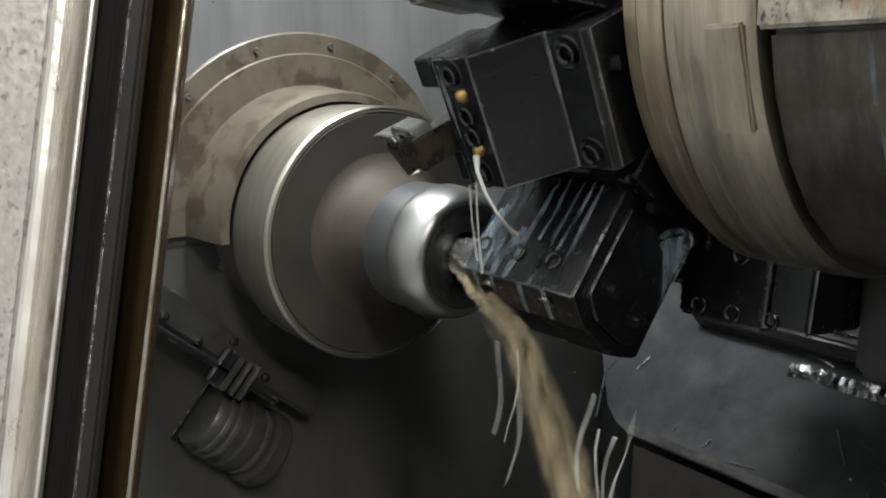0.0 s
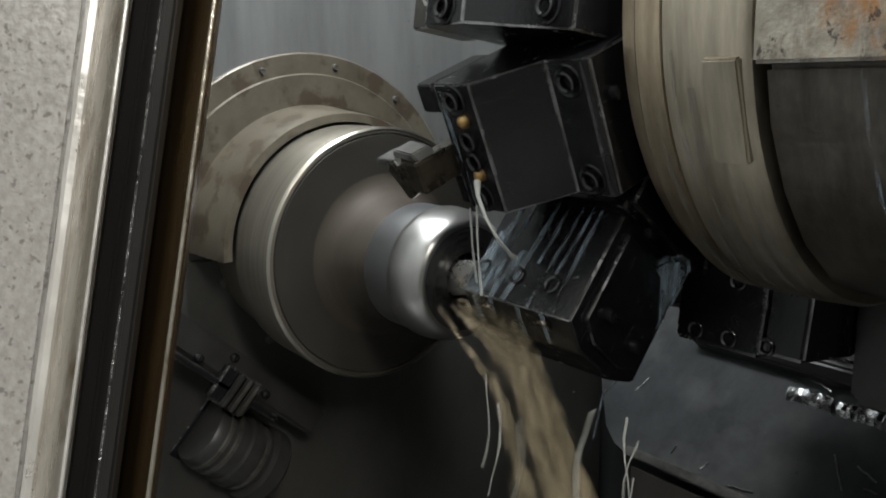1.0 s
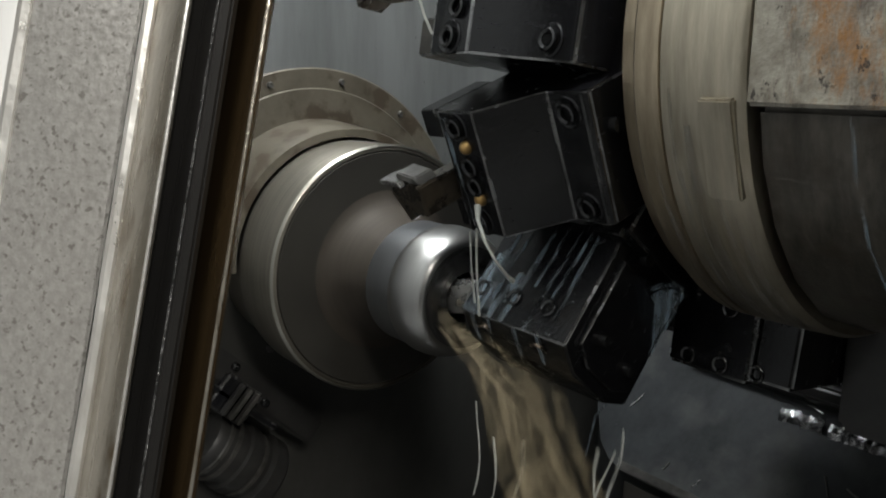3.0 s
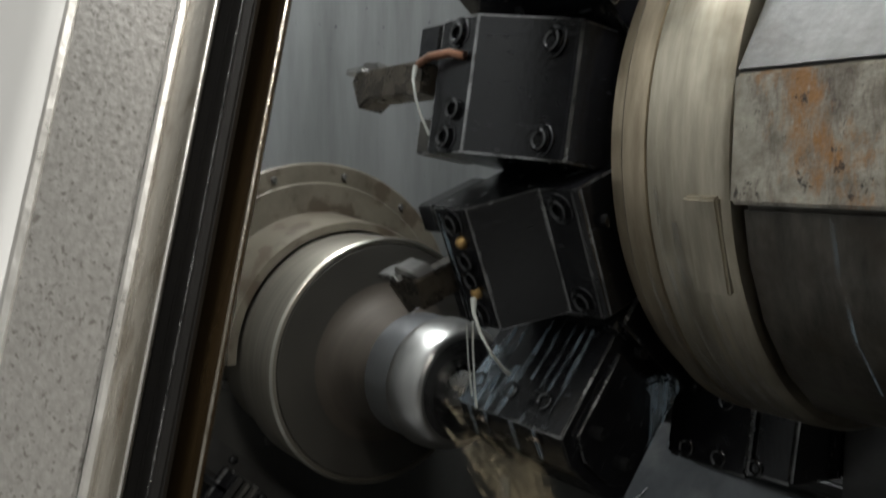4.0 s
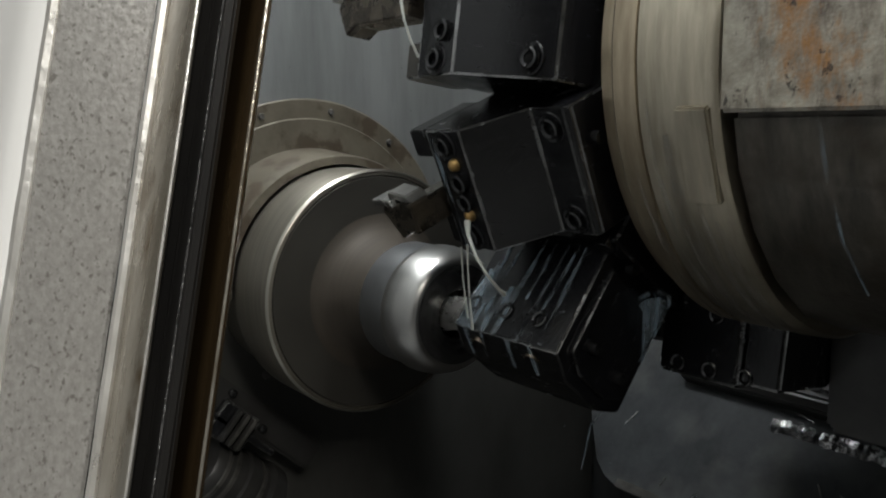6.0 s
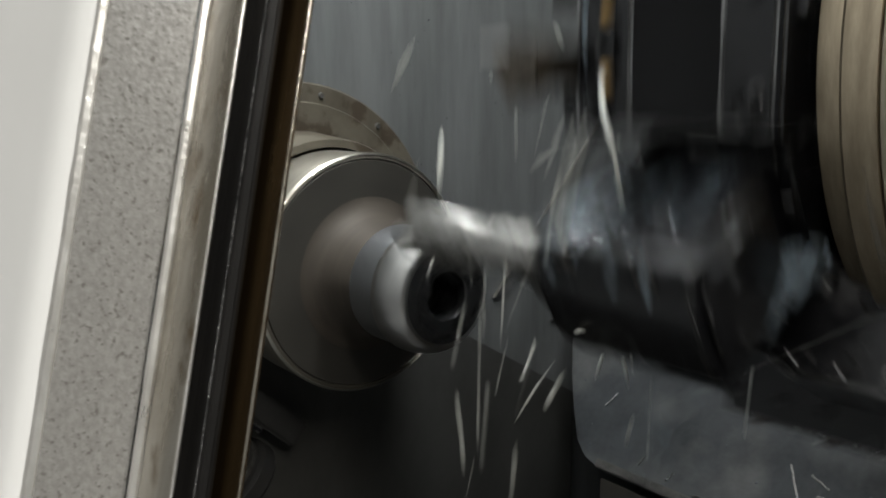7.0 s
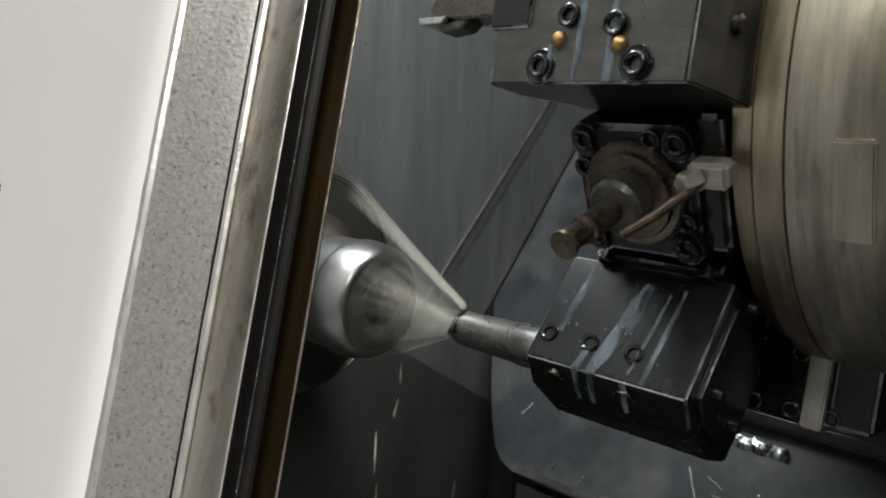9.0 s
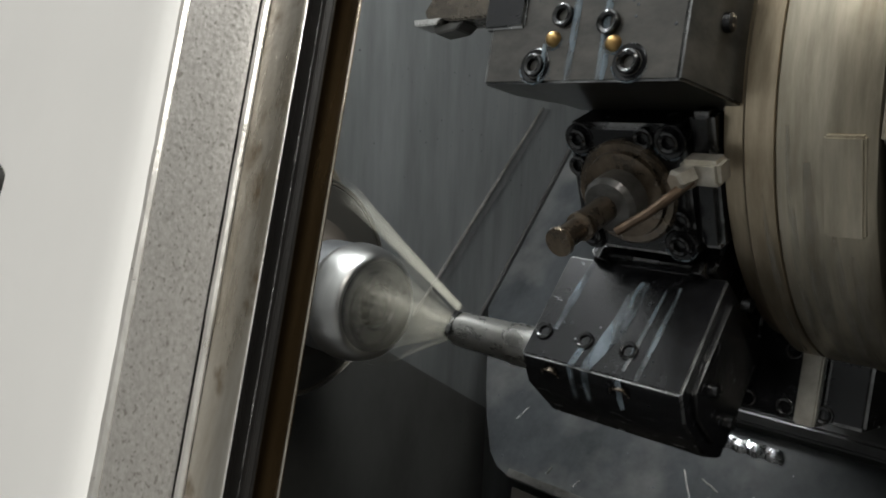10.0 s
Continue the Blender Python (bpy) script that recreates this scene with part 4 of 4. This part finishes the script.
# the milky fall of chips and coolant from the drill
fall = tagged(new("coolant_fall"), "tan milky coolant and chips pouring from the drilled hole", "coolant")
strands = []
side = Vector((0.62, 0.78, 0.0))
for k in range(26):
    q = rng.random()
    wide = 0.0020 + 0.0055 * rng.random()
    dx, dy = rng.uniform(-0.016, 0.020), rng.uniform(-0.020, 0.014)
    start, reach = rng.uniform(0.0, 0.35) if k % 3 else 0.0, rng.uniform(0.55, 1.0)
    bm = bmesh.new()
    prev = None
    for i in range(25):
        t = start + (reach - start) * i / 24
        run = min(t * 2.3, 1)
        c_ = Vector((0.168 + 0.128 * run + 0.030 * t + dx * (0.25 + 0.9 * t) + 0.004 * math.sin(9 * t + 5 * q),
                     -0.040 + dy * (0.3 + t) + 0.003 * math.sin(7 * t + 9 * q), 0.004 - 0.066 * run - max(t - 0.25, 0) * 0.50))
        w = wide * ((0.25 if start else 0.5) + math.sin(math.pi * (i + 0.5) / 25)) * (1.0 if i > 1 or start else 0.8) * (0.75 + 0.5 * rng.random())
        bow = Vector((0.78, -0.62, 0)) * (0.25 * w)
        row = [bm.verts.new(c_ - side * w), bm.verts.new(c_ - side * w * 0.4 + bow), bm.verts.new(c_ + side * w * 0.4 + bow * (0.4 + q)), bm.verts.new(c_ + side * w)]
        if prev:
            for j in range(3):
                bm.faces.new((prev[j], prev[j + 1], row[j + 1], row[j]))
        prev = row
    strands.append(part("sheet", bm, M_swarf, fall))
for k in range(7):
    x0, z0 = 0.20 + 0.17 * rng.random(), -0.05 - 0.03 * rng.random()
    pts = [(x0 + 0.005 * math.sin(0.9 * i + k) - 0.002 * i, -0.05, z0 - 0.016 * i) for i in range(6)]
    strands.append(part("dribble", tube(pts, [0.0004 + 0.0007 * rng.random() for _ in pts], 6), M_coolant, fall, "thin white dribble"))

# the splash while the turret turns
splash = tagged(new("coolant_splash"), "white drops of coolant thrown off the turning turret", "coolant")
drops = []
for k in range(360):
    l, r = 0.004 + 0.014 * rng.random() ** 2, 0.0008 + 0.0016 * rng.random() ** 1.5
    drops.append(part("drop", tube([(0, 0, -l), (0, 0, -l * 0.5), (0, 0, l * 0.5), (0, 0, l)], [r * 0.4, r, r, r * 0.3], 6), M_coolant, splash))

# jets from the boring bar, a stream from the copper pipe
def cone(profile, squash=1.0):
    """Nothing but the skin of a jet: open at both ends."""
    bm = turned(profile, 48)
    for v in bm.verts:
        v.co.z *= squash
    return bm


jet = part("coolant_jet", cone([(0.0, 0.0040), (-0.05, 0.0050), (-0.10, 0.0066), (-0.15, 0.0090), (-0.205, 0.0130)]), M_jet, bore_holder, "milky jet of coolant")
part("jet_core", cone([(0.0, 0.0030), (-0.05, 0.0036), (-0.10, 0.0045), (-0.15, 0.0058), (-0.19, 0.0075)]), M_jet, jet)
fan = part("coolant_fan", cone([(0.0, 0.010), (-0.030, 0.024), (-0.065, 0.041), (-0.098, 0.057)], 0.92), M_mist, bore_holder, "thin spreading fan of coolant")
part("fan_layer", cone([(0.0, 0.009), (-0.030, 0.018), (-0.065, 0.030), (-0.098, 0.041)], 0.9), M_mist, fan)
core = part("coolant_core", cone([(0.0, 0.0095), (-0.030, 0.0125), (-0.065, 0.017), (-0.098, 0.023)], 0.7), M_mist, bore_holder, "milky jet of coolant")
stream = part("coolant_stream", tube([(0, 0, 0), (-0.010, -0.004, -0.014), (-0.016, -0.006, -0.040), (-0.022, -0.006, -0.090), (-0.027, -0.006, -0.150), (-0.028, -0.006, -0.200)], [0.0030, 0.0028, 0.0026, 0.0025, 0.0022, 0.0016], 10), M_coolant, live, "white stream of coolant")

# wet streaks on the housing, and drops on the bed and the wall
for x, w in ((0.222, 0.0012), (0.262, 0.0026), (0.330, 0.0018)):
    pts = [(x, -0.2068, -0.043), (x + 0.002, -0.1986, -0.075), (x + 0.004, -0.1785, -0.115), (x + 0.008, -0.1504, -0.150)]
    part("coolant_streak", ribbon(pts, [w, w * 1.3, w, w * 0.6], (1, 0, 0), (0, -0.85, -0.5)), M_film, house, "thin bluish coolant streak")


for x, w, a0, a1 in ((0.112, 0.0016, 8, 62), (0.124, 0.0034, 14, 66), (0.139, 0.0020, 26, 70), (0.150, 0.0030, 30, 72), (0.096, 0.0014, 20, 64)):
    pts = [(x + 0.003 * math.sin(3.0 * q), -0.2170 * math.cos(radians(a0 + (a1 - a0) * q)), -0.2170 * math.sin(radians(a0 + (a1 - a0) * q))) for q in [k / 9 for k in range(10)]]
    part("coolant_streak", ribbon(pts, [w * (0.4 + 1.2 * math.sin(math.pi * (k + 0.7) / 10)) for k in range(10)], (1, 0, 0), (0, -0.75, -0.66)), M_streak, house, "thin grey coolant run")


def blob(bm, place, r, squash):
    mat = Matrix.Translation(place) @ squash @ Matrix.Diagonal((r, r, r * 0.45, 1))
    bmesh.ops.create_icosphere(bm, subdivisions=1, radius=1.0, matrix=mat)


slope = pose(0, 0, 0, 51, 0, 0)
bm = bmesh.new()
for k in range(260):
    y = 0.36 + 0.40 * rng.random()
    blob(bm, (-0.1 + 0.8 * rng.random(), y, bed_z(y)), 0.0006 + 0.0018 * rng.random() ** 3, slope)
tagged(part("coolant_drops", bm, M_wet), "small drops of coolant scattered on the bed cover", "coolant drops", kind="stuff")
bm = bmesh.new()
for k in range(160):
    blob(bm, (WALL + 0.0003, -0.10 + 0.75 * rng.random(), 0.0 + 0.5 * rng.random()), 0.0005 + 0.0010 * rng.random() ** 2, pose(0, 0, 0, 0, 90, 0))
tagged(part("coolant_drops", bm, M_wet), "small drops of coolant on the sheet-metal wall", "coolant drops", kind="stuff")
for h in (drill_holder, bore_holder, T_holder, live):
    bm = bmesh.new()
    for k in range(70):
        if h in (drill_holder, bore_holder):
            p, q = (rng.uniform(-0.074, 0.034), rng.uniform(-0.304, -0.214), 0.0412), Matrix.Identity(4)
        elif h is T_holder:
            p, q = (rng.uniform(-0.08, 0.07), -0.2732, rng.uniform(-0.048, 0.048)), pose(0, 0, 0, 90, 0, 0)
        else:
            p, q = (rng.uniform(-0.046, 0.045), -0.2198, rng.uniform(-0.048, 0.048)), pose(0, 0, 0, 90, 0, 0)
        blob(bm, p, 0.0003 + 0.0010 * rng.random() ** 3, q)
    part("spatter", bm, M_wet, h, "fine spatter of coolant")["kind"] = "stuff"


# ---- what moves ----
def shift(t):
    """How far the turret has drawn back along the spindle."""
    keys = [(0, 0.004), (5.7, 0.0), (6.0, 0.004), (6.4, 0.080), (6.8, 0.1625), (7.0, 0.167), (7.3, 0.170), (7.6, 0.1770), (7.7, 0.1784), (10, 0.1784)]
    for (a, u), (b, v) in zip(keys, keys[1:]):
        if a <= t <= b:
            return u + (v - u) * (t - a) / (b - a)
    return keys[-1][1]


def index(t):
    """By how many stations the turret has turned."""
    keys = [(0, 0), (6.82, 0), (6.9, 0.2), (7.0, 0.65), (7.1, 1.48), (7.2, 2.32), (7.3, 3.22), (7.4, 4.20), (7.5, 5.15), (7.6, 5.97), (7.65, 6.0), (10, 6.0)]
    for (a, u), (b, v) in zip(keys, keys[1:]):
        if a <= t <= b:
            return u + (v - u) * (t - a) / (b - a)
    return 6.0


def motions():
    times = [0, 3, 5.7, 5.8, 6.0, 6.2, 6.4, 6.6, 6.8, 6.85, 6.9, 7.0, 7.1, 7.2, 7.3, 7.4, 7.5, 7.6, 7.65, 7.7, 7.8, 8.5, 10]
    walk(turret, [(t, pose(TX + shift(t), TY, TZ, -30 * index(t), 0, 0)) for t in times])
    walk(house, [(t, pose(TX + shift(t), TY, TZ)) for t in times])
    # the chuck and the workpiece spin
    for thing in (chuck, work):
        walk(thing, [(0.1 * i, pose(0, 0, 0, -84.0 * i, 0, 0)) for i in range(101)])
    r = random.Random(11)
    # strands waver until the drill stops cutting, then drop into the tray
    for k, s_ in enumerate(strands):
        rows_, t = [(0.0, pose(0, 0, r.uniform(-0.02, 0.02)))], 0.1 + 0.05 * r.random()
        stop = 4.70 + 0.40 * r.random()
        while t < stop:
            rows_.append((t, pose(r.uniform(-0.008, 0.008), r.uniform(-0.006, 0.006), r.uniform(-0.035, 0.02), 0, r.uniform(-4, 4), r.uniform(-6, 6))))
            t += 0.13
        rows_ += [(stop + 0.1, pose(0.01, 0, -0.06)), (stop + 0.35, pose(0.02, 0, -0.70)), (10.0, pose(0.02, 0, -0.72))]
        walk(s_, rows_)
    # drops fly off, fall and stay in the tray
    for k, d in enumerate(drops):
        late = k >= 290
        t0 = r.uniform(7.85, 9.85) if late else r.uniform(6.86, 7.55)
        hidden = pose(0.72, TY + r.uniform(-0.05, 0.05), TZ + r.uniform(-0.05, 0.05))
        p = Vector((r.uniform(0.26, 0.44), r.uniform(-0.14, 0.05), r.uniform(-0.02, 0.26)))
        v = Vector((r.uniform(-0.7, 0.2), r.uniform(-0.3, 0.3), r.uniform(-1.6, 0.7)))
        if late:
            p = Vector((r.uniform(0.13, 0.30), r.uniform(-0.05, 0.03), r.uniform(-0.06, -0.02)))
            v = Vector((r.uniform(-0.15, 0.15), r.uniform(-0.15, 0.1), r.uniform(-0.5, 0.1)))
        rows_ = [(0.0, hidden), (t0, hidden)]
        for i in range(1, 12):
            q = 0.034 + 0.06 * (i - 1)
            place = p + v * q + Vector((0, 0, -4.9 * q * q))
            if place.z < -0.8:
                break
            if place.y < -0.34 and place.x < 0.9:
                place.y = -0.34
            speed = v + Vector((0, 0, -9.8 * q))
            rows_.append((t0 + q, Matrix.Translation(place) @ speed.to_track_quat("Z", "Y").to_matrix().to_4x4()))
        last = rows_[-1][1].copy()
        last.translation.z = -0.86
        rows_ = [row for row in rows_ if row[0] < 10.0]
        end = rows_[-1][0] + 0.15
        rows_ += [(end, last), (10.0, last)] if end < 9.95 else [(10.0, rows_[-1][1])]
        walk(d, rows_)
    # jets leave the boring bar once the turret has locked
    inside = pose(0.0, -0.2844, 0)
    out = Matrix.Translation((-0.186, -0.2690, 0.0120)) @ Vector((-0.165, 0.0727, 0.0582)).to_track_quat("-X", "Z").to_matrix().to_4x4()
    walk(jet, [(0.0, inside), (7.70, inside), (7.80, out), (10.0, out)])
    for thing in (fan, core):
        inside = pose(0.056, -0.095, 0)
        near = Matrix.Translation((-0.192, -0.2844, 0)) @ pose(0, 0, 0, 20, 0, 0)
        walk(thing, [(0.0, inside), (7.70, inside), (7.82, near)] + [(8.0 + 0.2 * i, near @ pose(0, 0, 0, 25 * math.sin(1.9 * i), 1.5 * math.sin(2.3 * i), 1.5 * math.cos(3.1 * i))) for i in range(11)])
    # the pipe's stream runs for a moment, then falls away
    turn_ = seat_at(0).inverted().to_quaternion().to_matrix().to_4x4()
    held = Matrix.Translation((-0.02, -0.12, 0.09)) @ turn_
    run = Matrix.Translation((0.018, -0.268, -0.008)) @ turn_
    gone = Matrix.Translation(turn_ @ Vector((0, 0, -0.6))) @ run
    walk(stream, [(0.0, held), (7.68, held), (7.78, run), (8.10, run @ pose(0, 0, 0, 0, 3, 0)), (8.35, run), (8.60, gone), (10.0, gone)])


motions()
